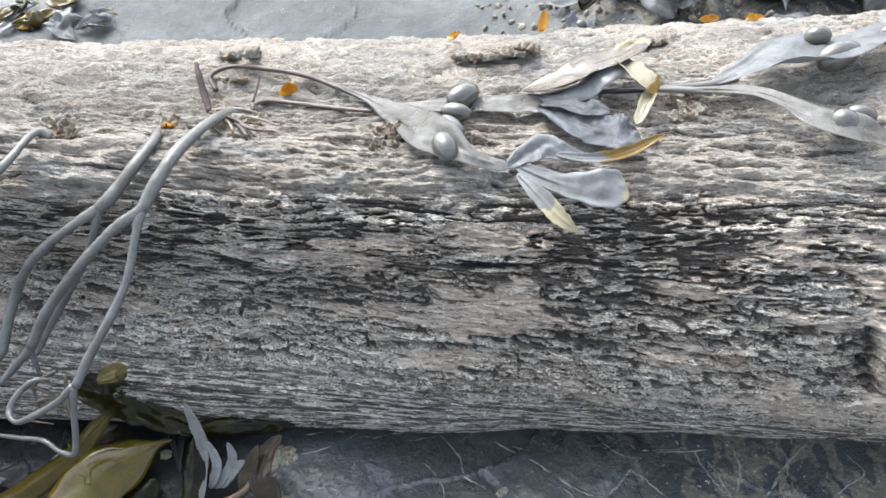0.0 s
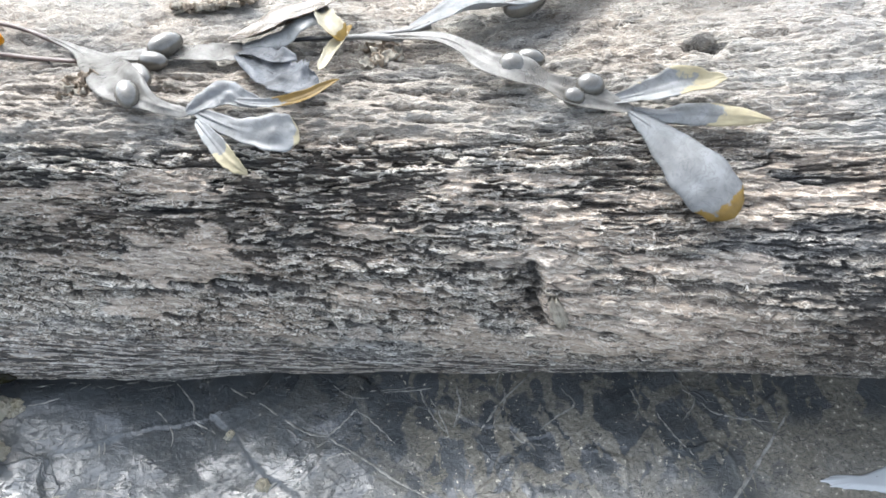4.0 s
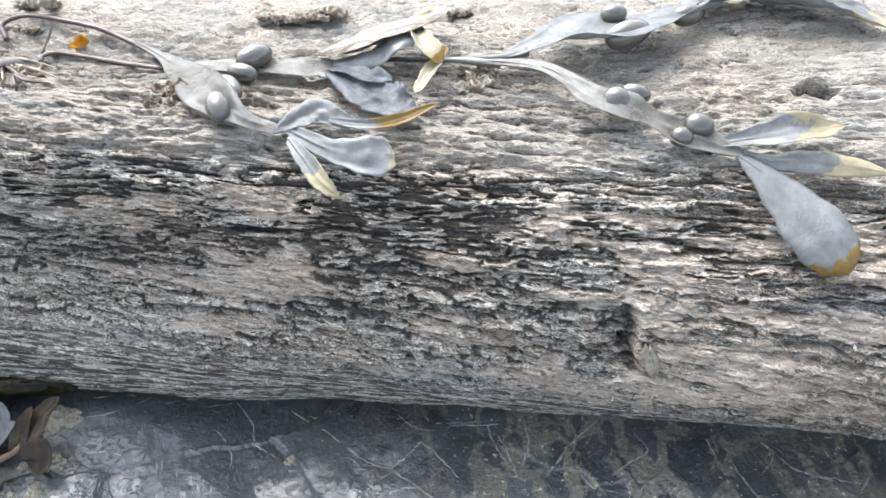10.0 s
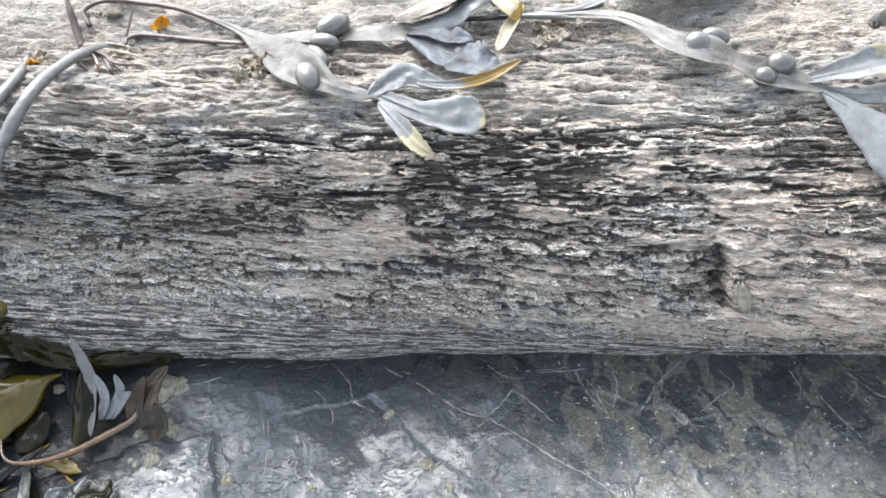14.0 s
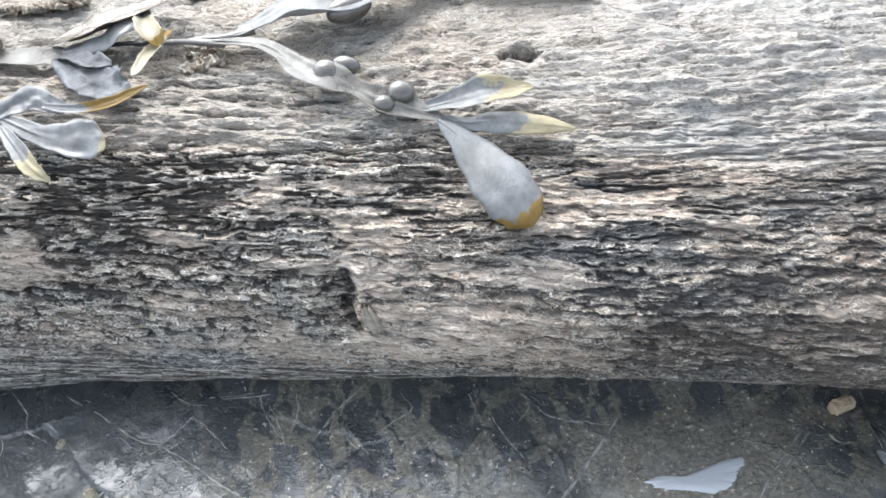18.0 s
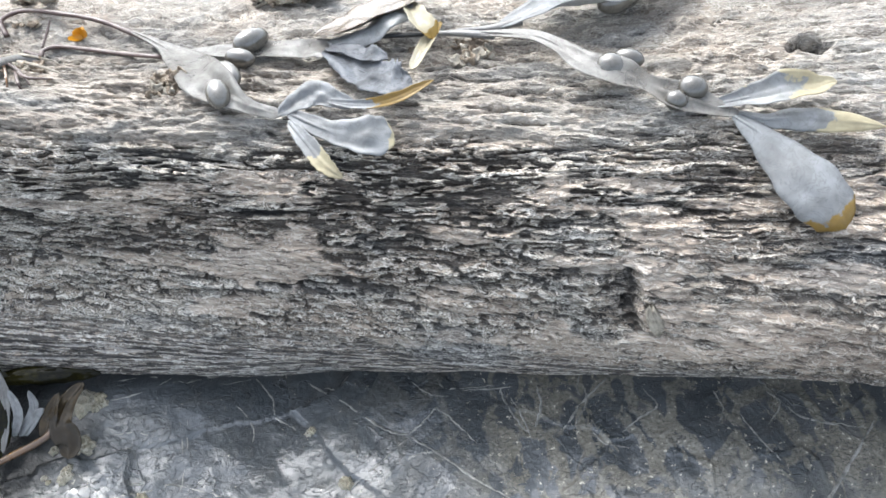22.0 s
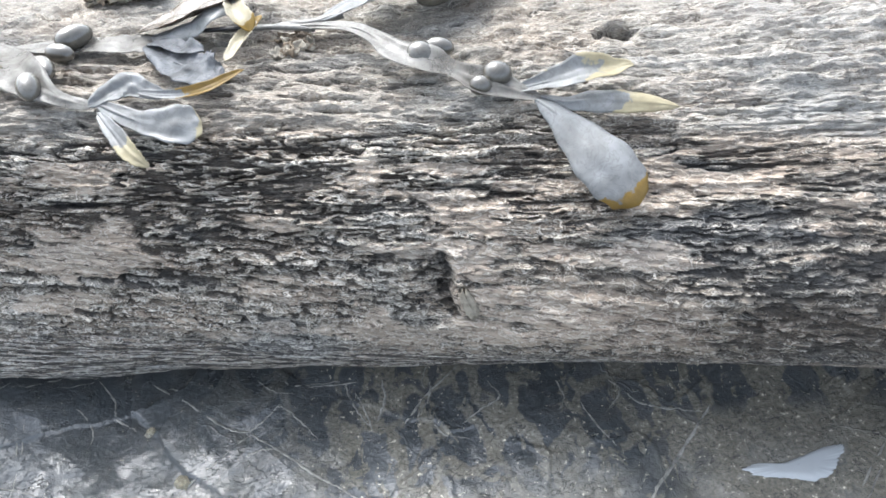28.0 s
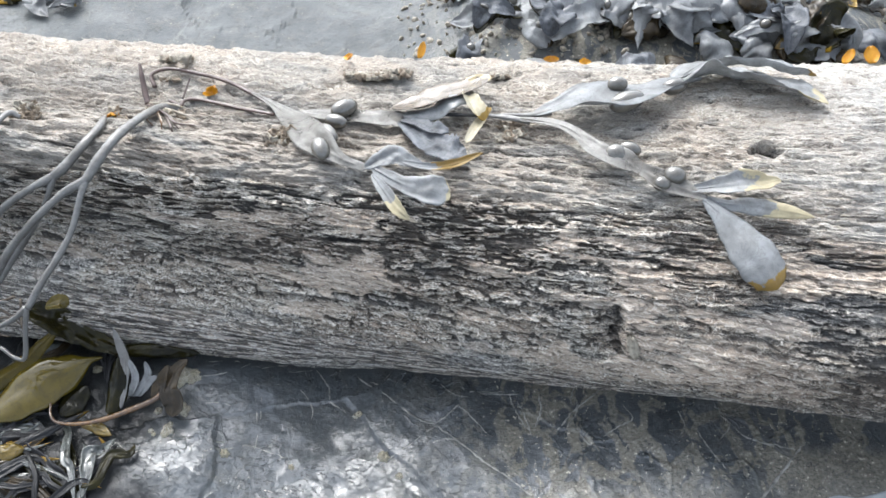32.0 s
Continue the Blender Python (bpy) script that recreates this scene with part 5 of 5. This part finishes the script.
fan2.blade([(0.3798, -0.2046, 0.01), (0.39, -0.2023, 0.012), (0.4009, -0.2042, 0.012), (0.4111, -0.2093, 0.01)], [2.6, 7.2, 8.0, 4.7], cup=-0.2, seed=47, mat=SHEENGREY, tip=3)
fan2.stalk([(0.3612, -0.2001, 0.03), (0.3565, -0.208, 0.028), (0.3515, -0.2166, 0.026)], [1.2, 1.2, 1.2])

fan3 = Plant("wrack_frond", "brown wrinkled wrack blade on wet rock", (0.33, -0.24, 0), False, "seaweed", "wrack by the pale stone")
fan3.blade([(0.329, -0.2336, 0.01), (0.3336, -0.2415, 0.014), (0.3438, -0.2464, 0.014), (0.3591, -0.2485, 0.012), (0.376, -0.2477, 0.01)], [4.8, 13.2, 15.1, 14.1, 9.4], cup=-0.25, seed=48, mat=RUSTB, tip=3, ragged=0.3)
fan3.blade([(0.3176, -0.2511, 0.01), (0.3251, -0.2476, 0.014), (0.3293, -0.2429, 0.016)], [17.7, 16.6, 5.9], cup=-0.25, seed=49, mat=RUSTB, tip=3)

SHREDS = [
    (-0.1779, -23.6, 9.6, 6.2, 18),
    (-0.2264, 7.4, 5.9, 3.2, 10),
    (-0.0965, -46.8, 9.2, 4.6, 60),
    (-0.1793, -22.1, 7.5, 4.5, -70),
    (-0.0488, -54.4, 5.5, 11.0, 10),
    (0.0391, -56.8, 10.2, 3.9, 0),
    (0.0603, -52.4, 7.7, 3.5, 0),
    (0.0594, -55.8, 4.7, 3.5, 30),
    (0.2298, -59.5, 7.5, 9.9, 20),
    (0.2448, -59.7, 10.0, 11.7, 0),
    (-0.2264, 10, 5.8, 5.0, 0),
]
TUFTS = [
    (-0.2076, -39.5, 15.7),
    (-0.0833, -36.1, 14.1),
    (-0.0636, -39.2, 14.9),
    (0.0093, -6.7, 15.8),
    (-0.1261, 12.4, 10.9),
    (-0.2747, 16.3, 12.0),
    (-0.2278, 10.3, 10.6),
    (-0.1963, 1.7, 10.7),
    (-0.0799, -37, 12.2),
    (-0.0685, -37.3, 11.5),
    (-0.0149, -8.8, 7.0),
    (0.1525, -3.3, 0.3),
    (-0.1984, 3.2, 8.0),
    (-0.2122, -9, 6.7),
    (-0.206, -30.2, 10.5),
    (0.0031, -40.3, 10.1),
    (-0.0899, -37.7, 10.4),
    (-0.0683, -37.9, 10.2),
]
BARNACLES = [
    (-0.1948, -0.1486, 7.7),
    (-0.2009, -0.1526, 6.5),
    (-0.1903, -0.1460, 6.5),
    (-0.1995, -0.1489, 5.3),
    (-0.1910, -0.1511, 5.9),
    (-0.1976, -0.1436, 5.3),
    (-0.1877, -0.1488, 4.7),
    (-0.1980, -0.1550, 4.7),
    (-0.1945, -0.1451, 5.3),
    (-0.1927, -0.1730, 5.7),
    (-0.1966, -0.1743, 5.2),
    (-0.1989, -0.1858, 5.1),
    (-0.1990, -0.1906, 5.7),
    (-0.1974, -0.1839, 4.0),
    (-0.1961, -0.1885, 4.5),
    (-0.1900, -0.1711, 4.6),
    (-0.1908, -0.1752, 4.0),
    (-0.2075, -0.1736, 5.2),
    (-0.2081, -0.1890, 3.4),
    (-0.0852, -0.1653, 4.5),
    (-0.0665, -0.1938, 6.0),
    (-0.3632, -0.1348, 8.2),
    (-0.2530, -0.1457, 6.1),
    (-0.0550, -0.2066, 4.8),
    (-0.0650, -0.1941, 7.3),
    (-0.0830, -0.1656, 4.4),
    (-0.2058, -0.1912, 3.0),
    (-0.1988, -0.1883, 5.9),
    (-0.1218, -0.2033, 3.9),
    (-0.1976, -0.1493, 11.8),
    (-0.1941, -0.1696, 7.1),
    (-0.1624, -0.1987, 6.1),
]
RIDGES = [
    ([(-0.0906, -0.1333), (-0.0688, -0.1499), (-0.0459, -0.1675), (-0.0335, -0.1709)], [1, 1.6, 1.8, 1.4]),
    ([(-0.0335, -0.1709), (-0.0265, -0.1642), (-0.0192, -0.1565)], [1.4, 1.4, 1.4]),
    ([(-0.0336, -0.1718), (-0.0192, -0.182), (-0.0014, -0.1963), (0.0133, -0.2066), (0.026, -0.2165)], [1.8, 1.6, 1.6, 1.4, 1]),
    ([(-0.0192, -0.1565), (-0.0108, -0.1651), (-0.0001, -0.178)], [1.2, 0.8, 0.6]),
    ([(-0.0647, -0.1349), (-0.07, -0.1413), (-0.0783, -0.1398)], [1, 1, 1]),
    ([(-0.1151, -0.1317), (-0.105, -0.1448), (-0.1026, -0.1552), (-0.0913, -0.1631)], [1, 1.6, 1.4, 1]),
    ([(-0.0192, -0.1359), (-0.0147, -0.1457), (-0.0017, -0.1456), (0.0113, -0.1455)], [1, 1.4, 1, 1]),
    ([(0.0143, -0.1466), (0.0162, -0.1541), (0.0206, -0.1652), (0.0261, -0.1734)], [0.8, 1.3, 1.3, 0.8]),
    ([(0.057, -0.1418), (0.0541, -0.151), (0.0555, -0.1556)], [1, 1, 1]),
    ([(0.0743, -0.1429), (0.0564, -0.1584), (0.0438, -0.1736)], [1.4, 1.6, 1.2]),
    ([(-0.0337, -0.1726), (-0.0523, -0.1886), (-0.0685, -0.2009)], [1.3, 1, 0.8]),
    ([(-0.0222, -0.181), (-0.0285, -0.1815), (-0.035, -0.1845)], [1.4, 1.4, 1.4]),
    ([(0.0333, -0.1478), (0.0344, -0.1589), (0.0297, -0.171)], [1.2, 2, 1.5]),
    ([(-0.1539, -0.138), (-0.1338, -0.1315), (-0.1151, -0.1307)], [0.8, 1.2, 1]),
    ([(-0.1283, -0.1472), (-0.1199, -0.1514), (-0.1132, -0.1646), (-0.1178, -0.1801)], [0.6, 1, 0.8, 0.6]),
    ([(0.1976, -0.1803), (0.1807, -0.1994), (0.1615, -0.2199), (0.1494, -0.2357)], [1, 2.4, 2.8, 2.2]),
    ([(0.1494, -0.2357), (0.1344, -0.2476), (0.1175, -0.2588)], [2.2, 2, 1.4]),
    ([(0.2965, -0.1947), (0.2747, -0.2147), (0.2481, -0.2442)], [1, 1.3, 1.2]),
    ([(0.2922, -0.1942), (0.2686, -0.2155), (0.2428, -0.2436)], [0.8, 1, 0.8]),
    ([(0.2965, -0.1947), (0.3046, -0.2054), (0.3129, -0.207)], [1.2, 1.3, 0.8]),
    ([(0.2858, -0.2081), (0.3003, -0.2088), (0.3101, -0.2066)], [0.6, 1, 0.8]),
    ([(0.0876, -0.1544), (0.0929, -0.1645), (0.0824, -0.1706), (0.0728, -0.1777)], [0.8, 1.6, 1.4, 0.8]),
    ([(0.1227, -0.1583), (0.1251, -0.1688), (0.1208, -0.1766)], [1, 1.3, 0.8]),
    ([(0.1542, -0.167), (0.1616, -0.1762), (0.1754, -0.1811), (0.1909, -0.1845)], [0.8, 1.2, 1.2, 0.8]),
    ([(0.1491, -0.1613), (0.1539, -0.1687), (0.1434, -0.1808)], [1, 1.2, 0.8]),
    ([(0.0585, -0.1512), (0.0569, -0.1612), (0.0497, -0.1719)], [1, 1.4, 0.8]),
    ([(0.1328, -0.173), (0.1383, -0.1867), (0.1453, -0.1985)], [0.8, 1.2, 0.7]),
    ([(0.0581, -0.176), (0.0636, -0.183), (0.0747, -0.1858)], [0.8, 1.4, 0.7]),
    ([(0.0195, -0.1536), (0.0241, -0.1641), (0.0273, -0.1757)], [0.6, 1.1, 0.8]),
    ([(-0.0315, -0.1411), (-0.0221, -0.149), (-0.012, -0.1508)], [1, 1, 1]),
    ([(-0.0081, -0.1465), (0.0063, -0.1471), (0.0236, -0.1473)], [0.7, 1, 0.7]),
    ([(-0.1509, -0.1548), (-0.1481, -0.1688), (-0.1466, -0.183)], [0.7, 1, 0.8]),
    ([(-0.1748, -0.2011), (-0.1681, -0.1972), (-0.1581, -0.1943)], [1.2, 2.4, 1.2]),
    ([(-0.1888, -0.2023), (-0.1753, -0.1931), (-0.1473, -0.1917), (-0.126, -0.197)], [0.6, 1, 1, 1]),
    ([(-0.1843, -0.1666), (-0.1707, -0.1645), (-0.158, -0.168)], [0.6, 1, 0.7]),
    ([(-0.2311, -0.2058), (-0.2273, -0.1976), (-0.2176, -0.2043), (-0.2088, -0.2028), (-0.2035, -0.211)], [0.6, 0.8, 0.8, 0.8, 0.6]),
    ([(-0.1933, -0.1383), (-0.1662, -0.133), (-0.1416, -0.1374), (-0.1175, -0.1333)], [0.6, 1, 1, 0.8]),
    ([(-0.1891, -0.1487), (-0.1686, -0.1415), (-0.157, -0.1336)], [0.7, 0.9, 0.6]),
    ([(-0.1467, -0.1545), (-0.145, -0.177), (-0.1465, -0.2008)], [0.5, 0.7, 0.6]),
]
STONE = (0.3125, -0.1873, 0.006)
POOL = [(0.2019, -0.2171), (0.21, -0.215), (0.2196, -0.2164), (0.2318, -0.2135), (0.2427, -0.2104), (0.2536, -0.2098), (0.2496, -0.2164), (0.2419, -0.2231), (0.2327, -0.2257), (0.2205, -0.2237), (0.2086, -0.2209)]


# ---- small things on the log ----
def shred(i, x, deg, w, h, turn):
    rng = np.random.default_rng(300 + i)
    foot = np.array(on_log(x, deg, 0.0015))
    q = np.array(on_log(x, deg, 0.0115))
    n = (q - foot) / 0.01
    a = radians(turn)
    along = np.array((math.sin(a) * 0.8, -0.2, 0)) + n * 0.8
    along /= np.linalg.norm(along)
    side = np.cross(along, n) + np.array((0.8, 0.0, 0.0))
    side /= np.linalg.norm(side)
    up = np.cross(side, along)
    u, v = np.linspace(-1, 1, 9), np.linspace(0, 1, 9)
    U, V = np.meshgrid(u, v, indexing="ij")
    wide = np.sin(math.pi * np.clip(V * 0.85 + 0.12, 0, 1)) ** 0.7 * w / 2000
    bend = 0.25 * h / 1000 * (V**2) * rng.uniform(-1, 1) + 0.2 * w / 1000 * U**2
    top = foot + side * (U * wide)[..., None] + along * (V * h / 1000)[..., None] + up * (bend + 0.0004)[..., None]
    low = top - up * 0.0008
    co = np.concatenate([top, low[:, ::-1]], 1) - foot
    ob = new("weed_shred", grid_mesh("weed_shred", co, YELLOW, (("tip", np.zeros(co.shape[:2])),), closed=True))
    ob.location = foot
    tagged(ob, "small bright yellow weed shred stuck to the log", "seaweed", "yellow shreds on the log")


for i, row in enumerate(SHREDS):
    shred(i, *row)


def tuft(i, x, deg, size):
    """A crumpled knot of dried growth with a few wiry strands."""
    rng = np.random.default_rng(500 + i)
    foot = np.array(on_log(x, deg, 0.0))
    n = (np.array(on_log(x, deg, 0.01)) - foot) / 0.01
    ob = new("dried_tuft")
    ob.empty_display_size = 0.01
    ob.location = foot
    tagged(ob, "crumpled tuft of dried brown and cream growth on the log", "growth", "dried tufts on the log")
    r = size / 1500
    side = np.array((1.0, 0, 0))
    front = np.cross(n, side)
    for j in range(17):
        # crumpled husks: open, wavy-rimmed cups leaning every way
        c = side * rng.uniform(-0.9, 0.9) * r + front * rng.uniform(-0.9, 0.9) * r + n * 0.10 * r
        lean = n + side * rng.normal(0, 0.45) + front * rng.normal(0, 0.35)
        lean /= np.linalg.norm(lean)
        e1 = np.cross(lean, front)
        e1 /= np.linalg.norm(e1)
        e2 = np.cross(lean, e1)
        rad = r * rng.uniform(0.16, 0.40)
        v = np.linspace(0, 2 * math.pi, 29)[:-1]
        rows = []
        for q, z in ((0.9, -0.2), (1.0, 0.15), (1.08, 0.45), (1.0, 0.66), (0.86, 0.62), (0.74, 0.35), (0.5, 0.10), (0.05, 0.0)):
            wob = 1 + 1.8 * (fbm(np.cos(v) * 2.4 + 3 * j + z, np.sin(v) * 1.6 + i, 60 + i, 3) - 0.5) + 0.10 * np.sin(v * 5 + j + 2 * z)
            rise = z + 1.3 * (fbm(np.cos(v) * 1.3 + j, np.sin(v) * 1.3 + 7 + i, 61, 2) - 0.5) * z
            rows.append(c + rad * ((q * wob * np.cos(v))[:, None] * e1 + (q * wob * np.sin(v))[:, None] * e2 + rise[:, None] * lean))
        co = np.array(rows)
        part = new("husk", grid_mesh("husk", co, (CRUST, CRUST, HUSK, HUSK)[rng.integers(0, 4)], (("tip", np.zeros(co.shape[:2])),), closed=True))
        part.parent = ob


for i, row in enumerate(TUFTS):
    if row[2] > 2:
        tuft(i, *row)


# ---- a splinter hanging below the notch in the log ----
def splinter():
    u, v = np.meshgrid(np.linspace(-1, 1, 15), np.linspace(0, 1, 13), indexing="ij")
    wide = 0.0042 * np.sin(math.pi * np.clip(v * 0.9 + 0.08, 0, 1)) ** 0.6
    rim = 0.0006 * np.sin(u * 17) + 0.0004 * np.sin(u * 31 + v * 3)
    lift = 0.0015 - 0.0025 * u**2 + 0.001 * v + rim
    x = NOTCH[0] + 0.006 + u * wide + 0.004 * v
    deg = NOTCH[1] + 1.5 + 7.5 * v + 0.6 * np.sin(u * 7)
    top = log_point(x, np.radians(deg), lift)
    low = log_point(x, np.radians(deg), lift - 0.003)
    co = np.concatenate([top, low[:, ::-1]], 1)
    ob = new("splinter", grid_mesh("splinter", co, CRUST, (("tip", np.zeros(co.shape[:2])),), closed=True))
    ob.parent = bpy.data.objects["driftwood_log"]
    tagged(ob, "pale ribbed splinter torn from the wood")


splinter()


# ---- barnacles, stone, ridges and pool on the rock ----
def ground_at(x, y):
    return float(SHELF["h"][np.searchsorted(SHELF["xs"], x), np.searchsorted(SHELF["ys"], y)])


def ridge(i, pts, widths):
    """A thin proud vein or plate edge in the slate."""
    s = spline(np.hstack([np.array(pts), np.array(widths)[:, None] / 1000]), 9)
    n = len(s)
    rng = np.random.default_rng(900 + i)
    xy = s[:, :2] + rng.normal(0, 0.00022, (n, 2))
    z = np.array([ground_at(*q) for q in xy])
    z = np.convolve(np.pad(z, 2, mode="edge"), np.ones(5) / 5, "valid")
    path = np.column_stack([xy, z])
    w = np.maximum(s[:, 2], 0.0005) * 1.0 * (0.45 + 0.55 * rng.random(n))
    w[0] = w[-1] = 0.0002
    tan, side, up = frames_along(path, np.tile((0.0, 0.0, 1.0), (n, 1)))
    prof = ((-0.9, -0.5), (-0.45, 0.25), (0.05, 0.62), (0.5, 0.2), (0.9, -0.5))
    lean = rng.uniform(-0.35, 0.35)
    co = np.stack([path + w[:, None] * (side * (a + lean * max(b, 0)) * 0.8 + up * (b * 0.32 if b > 0 else b * 0.6)) for a, b in prof], 1)
    ob = new("vein", grid_mesh("vein", co, VEIN, smooth=False, closed=True))
    ob.parent = GROUND


GROUND = bpy.data.objects["ground"]
for i, (pts, widths) in enumerate(RIDGES):
    ridge(i, pts, widths)


def barnacle_mesh(seed):
    rng = np.random.default_rng(seed)
    v = np.linspace(0, 2 * math.pi, 37)[:-1]
    ridge = 1 + 0.13 * np.sin(v * 6 + seed) + 0.10 * np.sin(v * 11 + seed) + 0.05 * rng.normal(0, 1, 36)
    rows = []
    for r, z, k in ((0.5, -0.08, 1), (0.5, 0.04, 1), (0.42, 0.22, 0.9), (0.30, 0.38, 0.7), (0.25, 0.44, 0.6), (0.19, 0.34, 0.4), (0.12, 0.16, 0.2), (0.01, 0.14, 0)):
        rr = r * (1 + (ridge - 1) * k)
        rows.append(np.stack([rr * np.cos(v), rr * np.sin(v) * 0.9, z + 0 * v + 0.03 * k * np.sin(v * 3 + seed)], -1))
    return grid_mesh("barnacle", np.array(rows), SHELL, closed=True)


SHELLS = [barnacle_mesh(s) for s in range(4)]
rnd = random.Random(7)
for i, (x, y, size) in enumerate(BARNACLES):
    ob = new("barnacle", SHELLS[i % 4])
    s = size / 1000
    ob.matrix_world = Matrix.LocRotScale((x, y, ground_at(x, y)), Euler((rnd.uniform(-0.2, 0.2), rnd.uniform(-0.2, 0.2), rnd.uniform(0, 6))), (s, s, s * 0.9))
    tagged(ob, "small off-white barnacle stuck to the wet rock", "barnacle", "barnacles on the rock")


def pebble():
    x, y, _ = STONE
    u, v = np.meshgrid(np.linspace(0, math.pi, 21), np.linspace(0, 2 * math.pi, 33)[:-1], indexing="ij")
    sq = lambda c: np.sign(c) * np.abs(c) ** 0.38
    co = np.stack([0.0062 * sq(np.sin(u)) * sq(np.cos(v)), 0.0036 * sq(np.sin(u)) * sq(np.sin(v)), 0.0034 * sq(np.cos(u))], -1)
    co *= (0.74 + 0.5 * fbm(u * 2.2, np.abs(v - math.pi) * 1.6, 70, 3))[..., None]
    ob = new("stone", grid_mesh("stone", co, TAN, closed=True))
    ob.matrix_world = pose(x, y, ground_at(x, y) + 0.003, 8, -6, 12)
    tagged(ob, "pale tan angular stone chip on wet dark rock", "stone")


pebble()


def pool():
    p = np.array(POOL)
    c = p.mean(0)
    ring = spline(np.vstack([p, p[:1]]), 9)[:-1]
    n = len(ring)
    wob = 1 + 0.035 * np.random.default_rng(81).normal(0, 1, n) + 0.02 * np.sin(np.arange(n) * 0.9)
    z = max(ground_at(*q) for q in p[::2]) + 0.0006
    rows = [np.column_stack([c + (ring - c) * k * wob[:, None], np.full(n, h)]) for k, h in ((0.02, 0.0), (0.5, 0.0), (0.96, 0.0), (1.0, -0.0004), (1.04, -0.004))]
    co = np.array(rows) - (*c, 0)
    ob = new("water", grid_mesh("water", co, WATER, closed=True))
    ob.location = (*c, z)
    tagged(ob, "small still pool on the rock, painted pale for the sky's reflection", "puddle", kind="structure")


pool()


# ---- wrack heaped on the shelf behind the log ----
def back_plant(i, x, y, rng, label, group, reach=(0.03, 0.07), coats=None, high=(0.003, 0.020), wide=(10, 25)):
    z = ground_at(x, y)
    pl = Plant("wrack_frond", label, (x, y, z), False, "seaweed", group)
    a0 = rng.uniform(0, 6.28)
    for j in range(rng.integers(2, 5)):
        a = a0 + rng.uniform(-0.9, 0.9)
        n = rng.uniform(*reach)
        d = np.array((math.cos(a), 0.7 * math.sin(a)))
        lift = rng.uniform(*high)
        pts = []
        for k in range(5):
            f = k / 4
            q = np.array((x, y)) + d * n * f + rng.normal(0, 0.003, 2)
            pts.append((q[0], q[1], max(ground_at(*q), z - 0.02) + 0.003 + lift * math.sin(math.pi * min(1, 0.15 + f * 0.8))))
        w = rng.uniform(*wide)
        mat = rng.integers(0, 8)
        pl.blade(pts, [w * 0.3, w * 0.8, w, w * 0.85, w * 0.12], rng.uniform(-0.7, 0.7), 700 + 10 * i + j, rng.choice([0.85, 2.0, 2.0, 2.0]), 0.35, (coats or (SKYGREY, SKYGREY, SKYGREYC, SKYGREYC, SKYGREY, INDIGO, RUSTB, OLIVED))[mat], crumple=0.4)
        if rng.random() < 0.3 and w > 9:
            e = np.array(pts[2]) - np.array(pts[1])
            pl.bladder([tuple(np.array(pts[1]) + e * 0.2 + (0, 0, 0.003)), tuple(np.array(pts[1]) + e * 0.8 + (0, 0, 0.003))], [7, 7])


rng = np.random.default_rng(11)
for i in range(70):
    x = rng.uniform(-0.02, 0.40)
    y = rng.uniform(0.085, 0.30)
    back_plant(i, x, y, rng, "grey and brown wrack frond in a tangled heap behind the log", "wrack heap behind the log", (0.03, 0.07), None, (0.004, 0.026), (12, 32))
for i, (x, y) in enumerate([(-0.468, 0.307), (-0.43, 0.31), (-0.413, 0.268), (-0.445, 0.282), (-0.48, 0.283), (-0.455, 0.29)]):
    back_plant(60 + i, x, y, rng, "dull green wrack frond on the bare rock behind the log", "wrack on the bare rock", (0.02, 0.05), (OLIVED, OLIVE, SKYGREY, OLIVED, SKYGREY, SKYGREY, OLIVE, SKYGREY), (0.002, 0.010), (10, 20))

# dark wet fronds that fill the heap at the foot of the log
for i in range(26):
    x, y = rng.uniform(-0.42, -0.235), rng.uniform(-0.26, -0.15)
    back_plant(90 + i, x, y, rng, "wet blackish wrack frond low in the heap on the rock", "wrack heap at the foot of the log", (0.04, 0.085),
               (BLACK, BLACK, OLIVED, SHEENGREY, RUSTB, BLACK, OLIVED, SHEENGREY), (0.000, 0.006), (3, 9))

# shell grit between the fronds
grit = random.Random(3)
gp = []
for i in range(500):
    x, y = grit.uniform(-0.08, 0.16), grit.uniform(0.07, 0.30)
    gp.append((x, y))
gz = [ground_at(*q) for q in gp]
bm = bmesh.new()
for (x, y), z in zip(gp, gz):
    s = grit.uniform(0.0012, 0.0042)
    bmesh.ops.create_icosphere(bm, subdivisions=1, radius=s, matrix=Matrix.LocRotScale((x, y, z + s * 0.3), Euler((grit.uniform(0, 3), grit.uniform(0, 3), 0)), (1, grit.uniform(0.5, 1), grit.uniform(0.4, 0.8))))
me = bpy.data.meshes.new("shell_grit")
bm.to_mesh(me)
bm.free()
me.materials.append(CRUST)
tagged(new("shell_grit", me), "pale shell grit and gravel on the rock behind the log", "gravel", kind="stuff")
